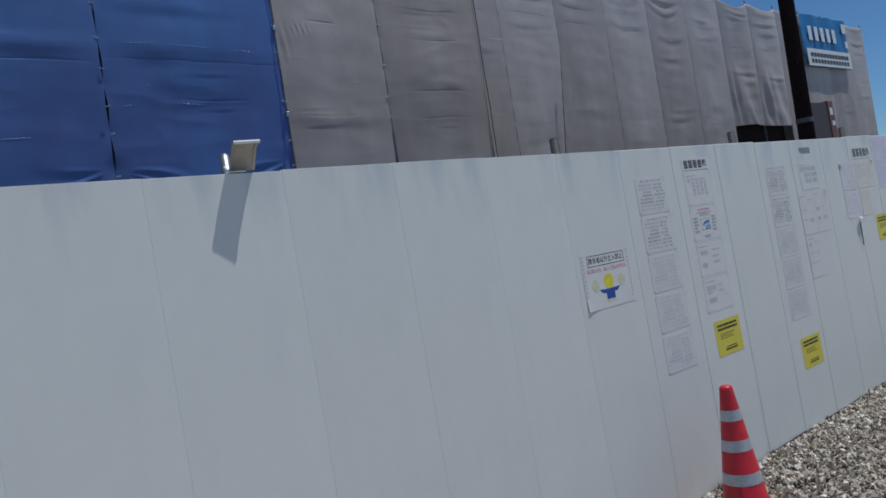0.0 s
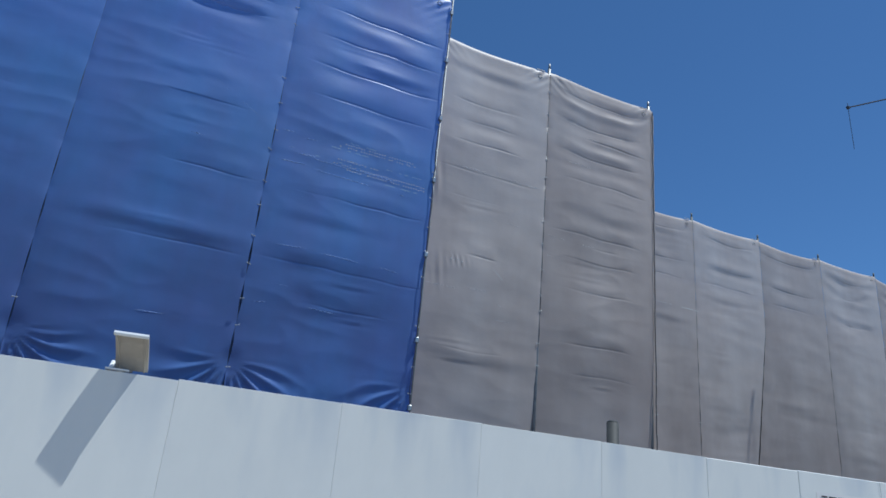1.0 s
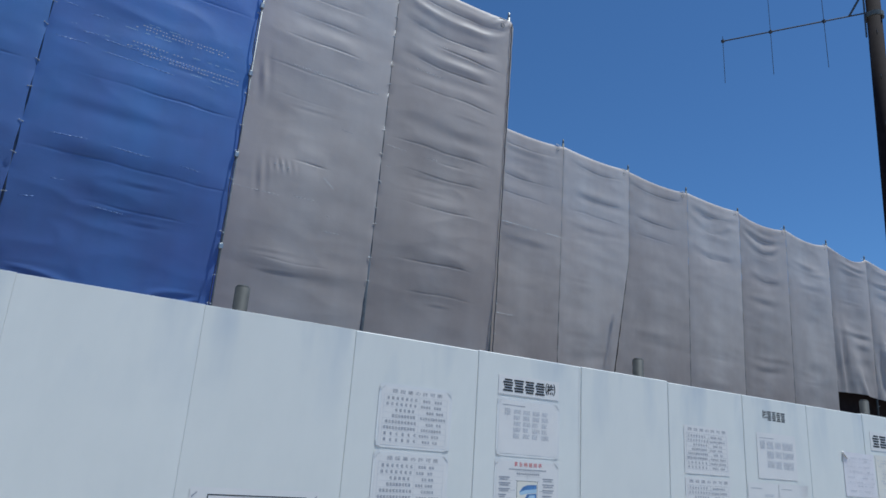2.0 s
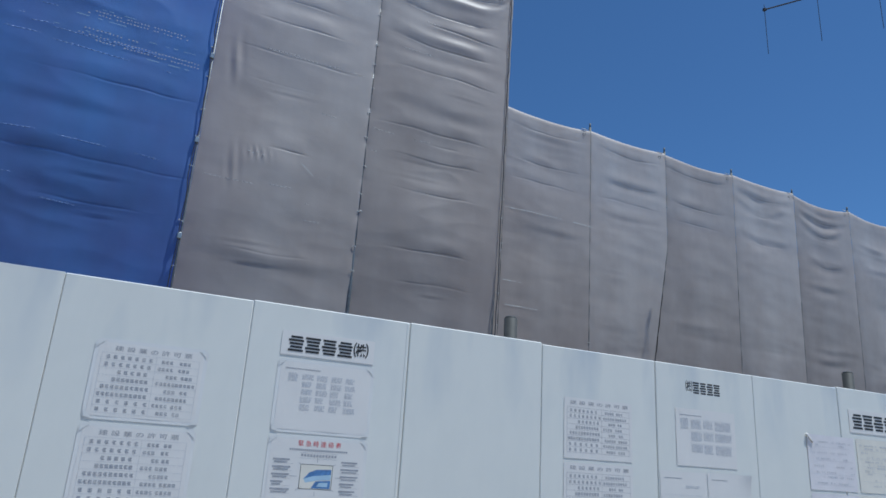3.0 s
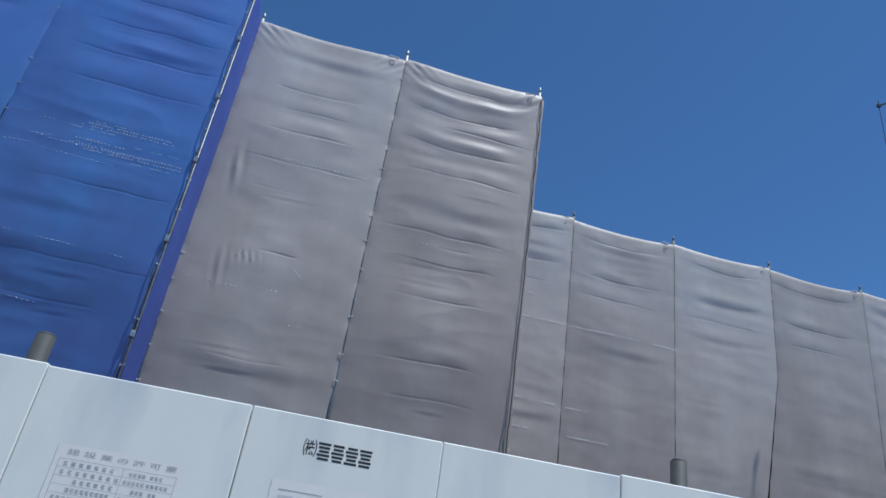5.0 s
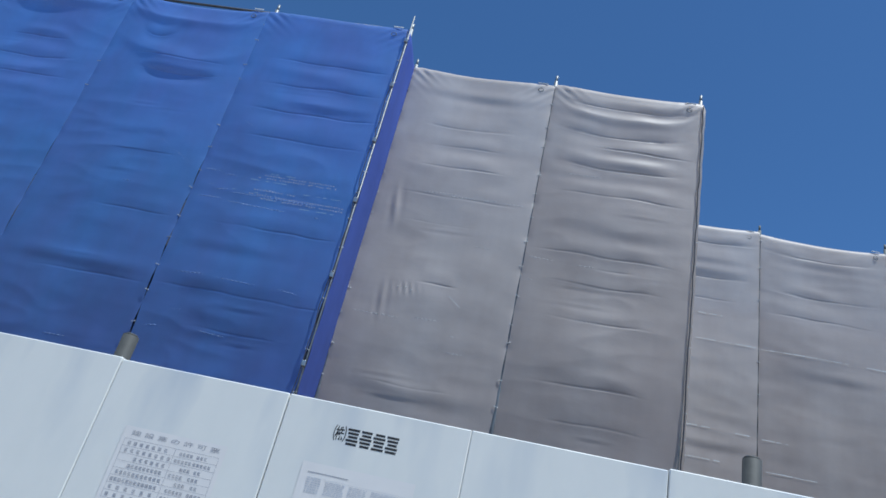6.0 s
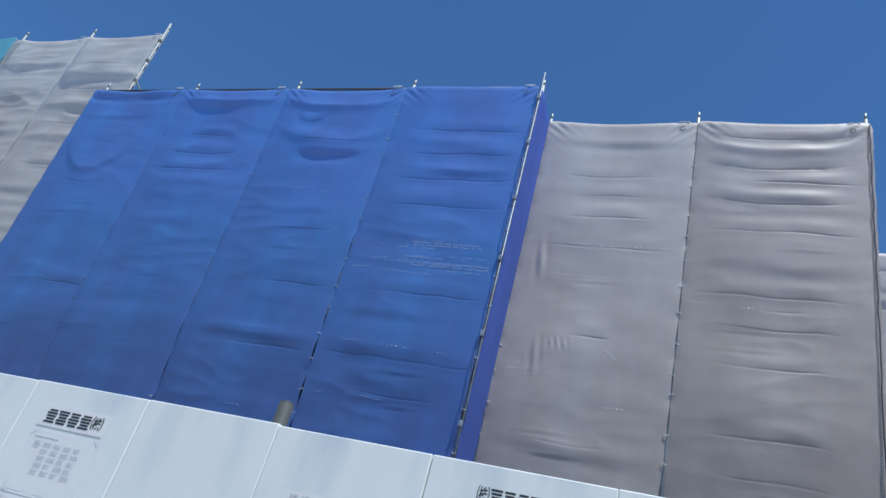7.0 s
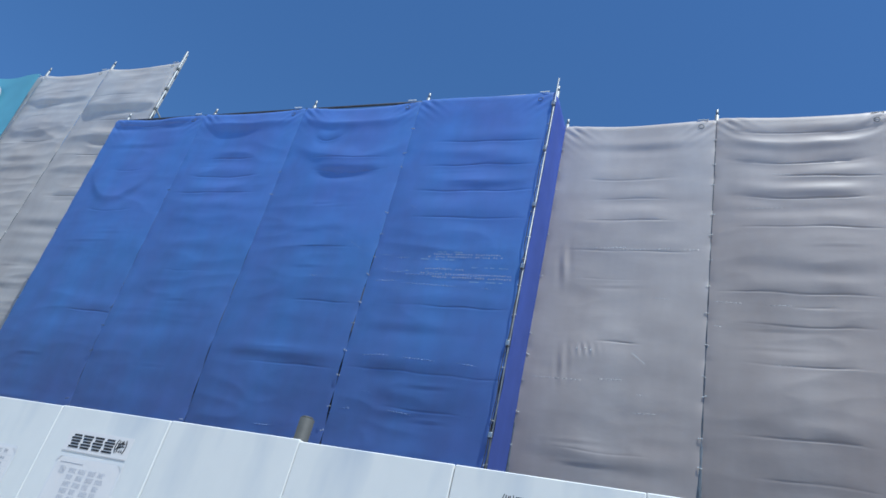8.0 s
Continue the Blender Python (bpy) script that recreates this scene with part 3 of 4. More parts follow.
edge_rope(blue, 4 * ROW - 0.008, -0.022, 2.2, 7.75, 0.0048, 5, 0.014)
b = fresh()
tube(b, (0.0, 0.034, 7.795), (4 * ROW - 0.03, 0.034, 7.795), 0.0170, sides=12)
part("top_rail", b, DARK_STEEL, blue, smooth=True)
for k in range(1, 5):
    b = fresh()
    box(b, ROW * k - 0.20, ROW * k - 0.08, -0.006, 0.004, 7.802, 7.816, 0.002)
    part("tie_strip", b, WHITE_PLASTIC, blue)
# a band of fine pale dots and dashes in the last blue sheet
rng = random.Random(12)
b = fresh()
for z, xa, xb, gap in ((5.42, 2.90, 3.70, 0.030), (5.385, 2.84, 3.72, 0.030), (5.225, 2.84, 3.30, 0.034), (5.165, 2.80, 3.86, 0.030), (5.125, 2.95, 3.86, 0.030)):
    x = xa
    while x < xb:
        q, zz = x - (XB - 4 * ROW), z + rng.uniform(-0.003, 0.003)
        if rng.random() < 0.88:
            bars(b, [(q, q + rng.uniform(0.010, 0.018), zz, zz + 0.0075)], surface_y(blue, q, zz) - 0.004)
        x += gap
part("stitching", b, INK_PALE, blue, "rows of pale dots")["kind"] = "stuff"
b = fresh()
for z, xa, xb in ((5.45, 2.95, 3.2), (5.35, 2.75, 3.2), (5.26, 3.3, 3.8), (5.19, 2.6, 3.2), (5.08, 3.4, 3.85)):
    x = xa
    while x < xb:
        q, size = x - (XB - 4 * ROW), rng.choice((0.02, 0.04, 0.07, 0.11))
        if rng.random() < 0.6:
            bars(b, [(q, q + size, z, z + rng.uniform(0.0025, 0.005))], surface_y(blue, q, z) - 0.004)
        x += size + rng.uniform(0.01, 0.09)
part("scratches", b, INK_SKY, blue, "fine pale dashes")["kind"] = "stuff"


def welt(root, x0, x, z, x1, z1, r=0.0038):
    """A fine ridge on the coated sheet from (x, z) to (x1, z1), its paler colour standing for sun glints."""
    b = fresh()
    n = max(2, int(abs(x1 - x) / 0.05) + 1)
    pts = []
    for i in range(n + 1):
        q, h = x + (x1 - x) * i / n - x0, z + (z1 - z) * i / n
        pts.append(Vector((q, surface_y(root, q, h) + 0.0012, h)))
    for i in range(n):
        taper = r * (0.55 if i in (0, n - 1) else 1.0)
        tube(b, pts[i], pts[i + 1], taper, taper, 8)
    part("crease_glint", b, GLINT_BLUE if root is blue else GLINT_GREY, root, smooth=True)


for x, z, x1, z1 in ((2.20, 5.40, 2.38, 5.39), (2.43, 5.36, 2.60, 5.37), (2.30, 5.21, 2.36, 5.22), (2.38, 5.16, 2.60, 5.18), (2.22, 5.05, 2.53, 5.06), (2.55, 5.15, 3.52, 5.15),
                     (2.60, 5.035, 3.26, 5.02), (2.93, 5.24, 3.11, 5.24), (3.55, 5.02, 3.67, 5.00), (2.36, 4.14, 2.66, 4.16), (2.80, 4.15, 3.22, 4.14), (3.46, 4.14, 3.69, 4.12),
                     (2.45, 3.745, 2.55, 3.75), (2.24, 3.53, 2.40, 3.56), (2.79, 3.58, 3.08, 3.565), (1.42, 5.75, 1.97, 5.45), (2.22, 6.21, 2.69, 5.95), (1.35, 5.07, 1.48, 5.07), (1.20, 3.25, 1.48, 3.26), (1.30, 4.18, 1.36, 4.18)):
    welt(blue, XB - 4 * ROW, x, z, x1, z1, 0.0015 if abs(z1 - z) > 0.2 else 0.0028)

PUCKER = [(0.62, 4.67, 0.13, 0.06, 0.007, 85.0), (0.56, 4.69, 0.07, 0.04, 0.006, 120.0), (0.40, 4.50, 0.08, 0.20, 0.006, 55.0), (0.26, 5.7, 0.07, 0.22, 0.010, 40.0)]
GREY_A = [(6.90, 0.25, 0.72, 0.022, 0.02), (6.62, 0.3, 0.7, 0.010, 0.0), (6.32, 0.3, 0.72, 0.018, 0.0), (5.91, 0.25, 0.86, 0.012, 0.0), (5.54, 0.28, 0.62, 0.008, 0.0), (4.77, 0.42, 0.62, 0.014, 0.0), (3.6, 0.3, 0.7, 0.008, 0.0)]
GREY_B = [(7.57, 0.05, 0.95, 0.045, 0.07), (7.12, 0.08, 0.82, 0.028, 0.07), (6.92, 0.40, 0.90, 0.030, 0.0), (6.63, 0.14, 0.86, 0.032, 0.04), (6.25, 0.2, 0.85, 0.014, 0.0), (5.45, 0.14, 0.82, 0.016, 0.0), (5.30, 0.46, 0.63, 0.012, 0.0), (5.09, 0.24, 0.78, 0.010, 0.0), (4.67, 0.25, 0.75, 0.010, 0.0), (3.95, 0.25, 0.72, 0.013, 0.0), (3.57, 0.32, 0.75, 0.008, 0.0)]
grey = scaffold("scaffold", XB + 0.03, 2, 7.315, 7.80, GREY, "tall scaffold wrapped in light grey coated sheets", 8, 0.04, 0.0, 1.0, tie_step=0.32, deck_depth=1.05, lean=0.025,
                custom={0: dict(extra=PUCKER, pockets=[(6.30, 0.15, 0.80, 0.012, 0.04, 0.25)], creases=GREY_A, folds=3, fines=4, nx=90, hug=0.012, tuck=0.03, crumple=0.002), 1: dict(creases=GREY_B, pockets=[(7.45, 0.02, 0.98, 0.03, 0.18, 0.12), (6.80, 0.05, 0.9, 0.009, 0.12, 0.25)], folds=4, fines=7, nx=60, draw=0.03, tuck=0.035, crumple=0.0035)})
b = sheet_mesh(2.8, 0.15, 7.78, 81, sag=0.03, folds=6, strength=0.6, nx=24, step=0.08)
r = part("return_sheet", b, GREY, grey, smooth=True)
r.matrix_basis = pose(2 * ROW + 0.03, 0.0, 0, 0, 0, 90)
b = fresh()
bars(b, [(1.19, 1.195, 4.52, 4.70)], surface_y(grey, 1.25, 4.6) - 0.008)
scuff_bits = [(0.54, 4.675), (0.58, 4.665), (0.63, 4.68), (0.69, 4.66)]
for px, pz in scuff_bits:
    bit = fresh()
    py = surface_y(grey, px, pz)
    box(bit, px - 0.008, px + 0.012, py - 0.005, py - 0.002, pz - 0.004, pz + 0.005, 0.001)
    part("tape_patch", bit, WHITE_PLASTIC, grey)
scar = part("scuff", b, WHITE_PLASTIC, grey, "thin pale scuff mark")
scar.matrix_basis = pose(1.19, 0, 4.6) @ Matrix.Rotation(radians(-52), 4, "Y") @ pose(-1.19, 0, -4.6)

# Glints on the grey sheets, drawn as pale ridges.
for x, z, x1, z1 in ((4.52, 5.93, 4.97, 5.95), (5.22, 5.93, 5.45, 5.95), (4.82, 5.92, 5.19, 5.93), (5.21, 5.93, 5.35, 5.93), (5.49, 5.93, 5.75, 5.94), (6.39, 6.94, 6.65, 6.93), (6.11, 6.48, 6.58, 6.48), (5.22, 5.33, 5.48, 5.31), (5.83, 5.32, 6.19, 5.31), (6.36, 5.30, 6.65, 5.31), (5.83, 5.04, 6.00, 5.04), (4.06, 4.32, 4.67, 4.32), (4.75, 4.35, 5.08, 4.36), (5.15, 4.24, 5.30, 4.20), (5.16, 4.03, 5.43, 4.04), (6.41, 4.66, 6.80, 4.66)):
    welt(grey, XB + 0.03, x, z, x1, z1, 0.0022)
# Rope thickened: its dark colour also stands for the shaded gap here.
edge_rope(grey, 2 * ROW - 0.004, -0.012, 2.2, 7.75, 0.0075, 31, 0.006)

XL = 9.27 - 1.847
low_custom = {k: dict(nx=24, step=0.035, folds=4, fines=3, crumple=0.004) for k in range(13)}
HEM = [(7.62, 0.05, 0.95, 0.022, 0.05), (6.98, 0.2, 0.85, 0.022, 0.03), (6.62, 0.2, 0.8, 0.014, 0.0)]
for k, shift in ((0, 0.03), (1, -0.04), (2, 0.0), (3, -0.08), (9, 0.05), (10, -0.1), (11, 0.0), (12, 0.06)):
    low_custom[k].update(folds=3, creases=[(z + shift * (1 if z < 7.3 else 0.2), ua + shift, ub + shift * 0.6, d, dip) for z, ua, ub, d, dip in HEM])
low_custom[2].update(flap=0.36)
low_custom[3].update(left=0.345, extra=[(0.02, 4.2, 0.05, 1.2, 0.016, 30.0)])
low_custom[4].update(strength=1.2, slack=0.04, creases=[(7.55, 0.05, 0.95, 0.04, 0.08), (7.20, 0.06, 0.80, 0.032, 0.24), (6.50, 0.2, 0.8, 0.03, 0.06)])
low_custom[5].update(sag=0.12, strength=1.3, slack=0.05, creases=[(7.45, 0.05, 0.95, 0.05, 0.15), (7.15, 0.06, 0.85, 0.038, 0.30), (6.35, 0.2, 0.8, 0.03, 0.1)])
low_custom[6].update(sag=0.14, strength=1.8, slack=0.06)
low_custom[7].update(sag=0.24, strength=2.6, slack=0.12, z0=4.02, lift=0.03, sway=0.05, gap=0.0, slit=0.001, extra=[(0.22, 4.75, 0.24, 0.75, 0.05, 17.0), (1.1, 4.2, 0.35, 0.3, 0.03, 14.0)])
low_custom[8].update(sag=0.18, strength=2.6, slack=0.16, z0=4.02, lift=-0.05, sway=0.05, gap=0.0, slit=0.001, extra=[(0.40, 4.95, 0.28, 0.60, 0.06, 15.0), (0.55, 4.05, 0.2, 0.25, 0.03, 22.0)])
long = scaffold("scaffold", XL, 13, 10.12, 7.93, GREY, "long scaffold wrapped in light grey sheets, two of them drawn up", 15, 0.06, 0.0, 1.1, pitch=1.847, tie_step=0.5, custom=low_custom, fall=0.010, bare=0.7, levels=(1.9, 3.3, 5.6), lean=0.02, deck_depth=1.2)
g = random.Random(3)
# White dashes painted in for sunlight coming through the sheet joints.
for z, xa, xb in ((5.98, 0.97, 1.80), (5.97, 1.88, 3.05), (6.39, 0.98, 1.33), (4.69, 0.87, 1.22), (4.68, 1.55, 1.80), (4.67, 1.90, 2.25), (4.26, 0.82, 1.36), (4.25, 1.95, 2.60), (5.97, 3.30, 3.75)):
    b = fresh()
    x = xa
    while x < xb:
        q = min(xb - x, g.uniform(0.05, 0.2))
        bars(b, [(x, x + q, z, z + g.uniform(0.005, 0.012))], surface_y(long, x + q / 2, z) - 0.006)
        x += q + g.choice((0.005, 0.01, 0.05))
    seam = part("weld_seam", b, BANNER_WHITE, long, "pale dashes standing for sunlight through a sheet joint")
    seam["kind"] = "stuff"

high = scaffold("scaffold", -3.52 - 6 * 1.82, 6, 7.32, 9.83, GREY_PALE, "higher scaffold wrapped in light grey sheets, with a printed banner", 23, 0.08, 0.0, 1.3, pitch=1.82, over=0.2,
                custom={5: dict(pockets=[(8.78, -0.3, 1.3, 0.075, 0.03, -0.95), (8.05, 0.0, 1.0, 0.035, 0.02, 0.25), (7.35, 0.1, 0.9, 0.03, 0.0, 0.25)], creases=[(9.02, 0.1, 0.9, 0.02, 0.0), (8.42, 0.2, 0.8, 0.02, 0.0), (7.6, 0.3, 0.7, 0.02, 0.0), (6.7, 0.3, 0.7, 0.02, 0.0)], slit=0.02, crumple=0.014),
                        4: dict(pockets=[(9.12, -0.2, 1.2, 0.045, 0.05, -0.6), (8.30, 0.05, 0.8, 0.05, 0.15, 0.35), (7.45, 0.2, 0.9, 0.03, 0.0, 0.3)], creases=[(8.98, 0.25, 0.6, 0.03, 0.0), (8.0, 0.3, 0.8, 0.03, 0.05)], slit=0.02, crumple=0.016)})
b = fresh()
tube(b, (6 * 1.82 + 0.02, -0.01, 0), (6 * 1.82 + 0.02, -0.01, 10.05), 0.021)
part("corner_pipe", b, STEEL_MID, high, smooth=True)
for z in (6.5, 7.1, 7.7, 8.25, 8.62, 9.1, 9.6):
    b = fresh()
    box(b, 6 * 1.82 - 0.008, 6 * 1.82 + 0.044, -0.036, 0.02, z - 0.03, z + 0.03, 0.006)
    part("coupler", b, STEEL_DULL, high)
b = fresh()
tube(b, (6 * 1.82 + 0.03, 0.0, 8.62), (6 * 1.82 + 0.34, 0.0, 8.30), 0.016, sides=8)
part("brace", b, STEEL_DULL, high)

# ---- unseen building bodies, darkened to dim the light behind the sheets ----
def core(name, x0, x1, y0, y1, h, label):
    b = fresh()
    box(b, x0, x1, y0, y1, 0, h, 0.02)
    ob = part(name, b, DIM_WALL)
    tagged(ob, label, "building", kind="structure")
    b = fresh()
    box(b, x0 - 0.3, x1 + 0.3, y0 - 0.12, y1 + 0.3, h + 0.004, h + 0.22, 0.02)
    part("roof", b, ROOF_DARK, ob)


core("building_wall", -3.1, 7.35, 8.5, 15.5, 6.5, "unseen building wall, darkened to dim the space behind the scaffold sheets")
core("building_wall", 8.2, 31.0, 11.4, 18.0, 6.5, "unseen building wall, darkened to dim the space behind the long scaffold")
core("building_wall", -14.2, -3.9, 8.4, 16.0, 8.4, "unseen building wall, darkened to dim the space behind the higher scaffold")


# ---- banners ----
def banner(name, m, w, h, sheets, label):
    root = thing(name, m, label, "banner")
    b = fresh()
    nx, nz = 20, 12
    rows = [[b.verts.new((w * i / nx, -0.03 * math.sin(i * 0.9) * math.sin(j * 0.4), h * j / nz)) for i in range(nx + 1)] for j in range(nz + 1)]
    for j in range(nz):
        for i in range(nx):
            b.faces.new((rows[j][i], rows[j][i + 1], rows[j + 1][i + 1], rows[j + 1][i]))
    part("cloth", b, sheets, root, smooth=True)
    for x in (0.03, w / 2, w - 0.03):
        for z in (0.03, h - 0.03):
            b = fresh()
            tube(b, (x, -0.035, z), (x, 0.14, z), 0.006, sides=6)
            part("tie", b, WHITE_PLASTIC, root)
    return root


far = banner("banner", pose(25.62, 10.02, 6.0), 3.8, 1.85, BANNER_BLUE, "blue vinyl banner with white shapes hung on the far scaffold")
b = fresh()
bars(b, [(0.05, 3.75, 0.02, 0.62)], -0.05)
part("white_strip", b, BANNER_WHITE, far, "white lower strip")
b = fresh()
for i in range(13):
    bars(b, [(0.30 + i * 0.25, 0.49 + i * 0.25, 0.12, 0.26), (0.30 + i * 0.25, 0.51 + i * 0.25, 0.34, 0.48)], -0.056)
part("print_bar", b, DARK_STEEL, far)
b = fresh()
for i in range(5):
    x = 0.4 + i * 0.5
    bars(b, [(x, x + 0.28, 0.92, 1.42)], -0.056)
part("white_shape", b, BANNER_WHITE, far)
b = fresh()
bars(b, [(3.45, 3.7, 0.8, 1.05), (3.35, 3.7, 1.35, 1.7)], -0.056)
part("white_shape", b, BANNER_WHITE, far)

near = banner("banner", pose(-11.2, 7.235, 7.25), 4.1, 2.5, BANNER_CYAN, "cyan vinyl banner with pale round shapes on the higher scaffold")


def disc(bm, x, z, rx, rz, y):
    vs = [bm.verts.new((x + rx * math.cos(a), y, z + rz * math.sin(a))) for a in [2 * math.pi * i / 28 for i in range(28)]]
    bm.faces.new(vs)


b = fresh()
disc(b, 2.95, 1.75, 0.42, 0.50, -0.05)
part("pale_shape", b, BANNER_WHITE, near)
b = fresh()
disc(b, 2.85, 1.48, 0.30, 0.26, -0.056)
part("tan_shape", b, BANNER_SKIN, near)
b = fresh()
disc(b, 3.1, 0.6, 0.62, 0.48, -0.05)
part("pale_shape", b, BANNER_WHITE, near)

# ---- utility pole with its aerial ----
LEAN_X, LEAN_Y = 0.007, -0.025
pole = thing("utility_pole", pose(15.88, 6.53, 0), "dark brown utility pole rising behind the fence", "pole")


def on_pole(z, dx=0.0, dy=0.0):
    return (LEAN_X * z + dx, LEAN_Y * z + dy, z)


b = fresh()
tube(b, on_pole(0), on_pole(13.5), 0.175, 0.125, 24)
part("shaft", b, POLE_BROWN, pole, smooth=True)
for z in (3.2, 10.9, 11.7):
    b = fresh()
    tube(b, on_pole(z - 0.05), on_pole(z + 0.05), 0.175, sides=20)
    part("band", b, STEEL_DULL, pole)
for i in range(18):
    z = 2.4 + 0.5 * i
    side = 1 if i % 2 else -1
    b = fresh()
    tube(b, on_pole(z, side * 0.12, 0.08 * side), on_pole(z, side * 0.27, 0.15 * side), 0.010, sides=8)
    part("step_bolt", b, DARK_STEEL, pole)
b = fresh()
tube(b, on_pole(10.4, -0.17, 0.1), on_pole(12.4, -0.16, 0.1), 0.016, sides=8)
part("conduit", b, DARK_STEEL, pole)

aerial = thing("aerial", pose(14.46, 8.72, 11.0), "thin dark aerial with long upright rods, fixed to the pole", "antenna")
END = Vector((15.93 - 14.46, 6.25 - 8.72, 0.0))
b = fresh()
tube(b, (0, 0, 0), END, 0.015, sides=8)
part("boom", b, DARK_STEEL, aerial)
for f, up, down in ((0.0, 0.12, 1.05), (0.335, 0.95, 1.05), (0.69, 1.15, 1.10)):
    p = END * f
    b = fresh()
    tube(b, p + Vector((0, 0, -down)), p + Vector((0, 0, up)), 0.0065, sides=6)
    part("rod", b, DARK_STEEL, aerial)
    b = fresh()
    box(b, p.x - 0.03, p.x + 0.03, p.y - 0.03, p.y + 0.03, -0.03, 0.03, 0.005)
    part("rod_clamp", b, DARK_STEEL, aerial)
b = fresh()
tube(b, END * 0.85, END + Vector((0, 0, 0.75)), 0.022, sides=8)
part("strut", b, DARK_STEEL, aerial)

# ---- brown steel hut behind the fence ----
hut = thing("storage_hut", pose(20.0, 8.0, 0), "dark brown steel storage hut with a red-brown side", "hut")
b = fresh()
box(b, 0, 1.25, 0, 0.30, 0, 4.1, 0.02)
part("body", b, BROWN_BOX, hut)
b = fresh()
box(b, 1.25, 1.62, -0.02, 0.32, 0, 4.15, 0.02)
side = part("side_panel", b, RED_BOX, hut)
b = fresh()
bars(b, [(1.32, 1.52, 3.75, 3.95), (1.36, 1.56, 3.45, 3.58)], -0.026)
part("notice", b, PAPER, side)

# Added dark panel: paints the deep shade under the drawn-up sheets.
b = fresh()
box(b, 20.0, 24.2, 10.55, 10.62, 0, 4.6, 0.01)
tagged(part("boarding", b, POLE_BROWN), "added dark panel standing for the shade under the drawn-up sheets", "wall", kind="structure")

# ---- traffic cone ----
def traffic_cone(m):
    root = thing("traffic_cone", m, "red plastic traffic cone with silver reflective bands on gravel", "cone")
    b = fresh()
    prof = [(0.132, 0.03), (0.120, 0.05), (0.036, 0.672), (0.034, 0.69), (0.026, 0.70), (0.012, 0.702)]
    rings = [[b.verts.new((r * math.cos(a), r * math.sin(a), z)) for a in [2 * math.pi * i / 32 for i in range(32)]] for r, z in prof]
    for lo, hi in zip(rings, rings[1:]):
        for i in range(32):
            b.faces.new((lo[i], lo[(i + 1) % 32], hi[(i + 1) % 32], hi[i]))
    b.faces.new(rings[-1])
    part("body", b, CONE_RED, root, smooth=True)
    for z0, z1 in ((0.52, 0.576), (0.362, 0.420), (0.19, 0.248)):
        b = fresh()
        r = [0.120 + (0.036 - 0.120) * (z - 0.05) / 0.622 + 0.0015 for z in (z0, z1)]
        rings = [[b.verts.new((q * math.cos(a), q * math.sin(a), z)) for a in [2 * math.pi * i / 32 for i in range(32)]] for q, z in zip(r, (z0, z1))]
        for i in range(32):
            b.faces.new((rings[0][i], rings[0][(i + 1) % 32], rings[1][(i + 1) % 32], rings[1][i]))
        part("reflective_band", b, CONE_BAND, root, smooth=True)
    b = fresh()
    box(b, -0.19, 0.19, -0.19, 0.19, 0.0, 0.032, 0.008)
    part("base", b, RUBBER, root)
    return root


traffic_cone(pose(3.540, 1.993, 0.0, 0, 0, 12) @ Matrix.Scale(0.97, 4))

# ---- small lamp on the first visible post ----
lamp = thing("fence_lamp", on_fence(1.27, 2.0), "small beige flat lamp clamped on a fence post", "lamp")
b = fresh()
outline = [(0.050, 0.012, 0.018), (0.012, 0.045, 0.011), (-0.030, 0.076, 0.003), (-0.056, 0.087, -0.001), (-0.070, 0.085, -0.003)]
lo = [[b.verts.new((x + q, y - 0.012 * (x > 0), z)) for x in (-0.044, 0.044)] for y, z, q in outline]
hi = [[b.verts.new((x + q, y + 0.004 - 0.012 * (x > 0), z + 0.012)) for x in (-0.044, 0.044)] for y, z, q in outline]
for a, c in zip(range(4), range(1, 5)):
    b.faces.new((lo[a][0], lo[a][1], lo[c][1], lo[c][0]))
    b.faces.new((hi[a][1], hi[a][0], hi[c][0], hi[c][1]))
    for side in (0, 1):
        q = (lo[a][side], lo[c][side], hi[c][side], hi[a][side])
        b.faces.new(q if side else q[::-1])
b.faces.new((lo[-1][0], lo[-1][1], hi[-1][1], hi[-1][0]))
b.faces.new((lo[0][1], lo[0][0], hi[0][0], hi[0][1]))
part("housing", b, LAMP_BEIGE, lamp)
# White strip paints the sun's gleam on the housing's front edge.
b = fresh()
tube(b, (-0.0485, -0.0715, 0.0915), (0.0425, -0.0835, 0.0915), 0.0065, sides=8)
part("front_lip", b, WHITE_PLASTIC, lamp, "white strip standing for the sunlit front lip")
for x in (-0.034, 0.034):
    b = fresh()
    for (ya, za, qa), (yb, zb, qb) in zip(outline, outline[1:]):
        turn = -0.012 * (x + 0.044) / 0.088
        tube(b, (x + qa, ya + turn, za - 0.001), (x + qb, yb + turn, zb - 0.001), 0.0022, sides=6)
    part("rim", b, LAMP_BEIGE, lamp)
b = fresh()
tube(b, (-0.030, 0.09, 0.0), (0.02, 0.09, 0.02), 0.006, sides=8)
part("bracket", b, STEEL, lamp)
b = fresh()
box(b, -0.052, 0.012, 0.0, 0.034, 0.002, 0.007, 0.001)
tube(b, (-0.040, 0.02, 0.005), (-0.036, 0.07, 0.034), 0.006, sides=8)
part("clamp_plate", b, WHITE_PLASTIC, lamp, "white clamp plate over the fence's edge")


# ---- notices on the fence ----
def rounded(bm, w, h, r, y, thick=0.0008):
    pts = []
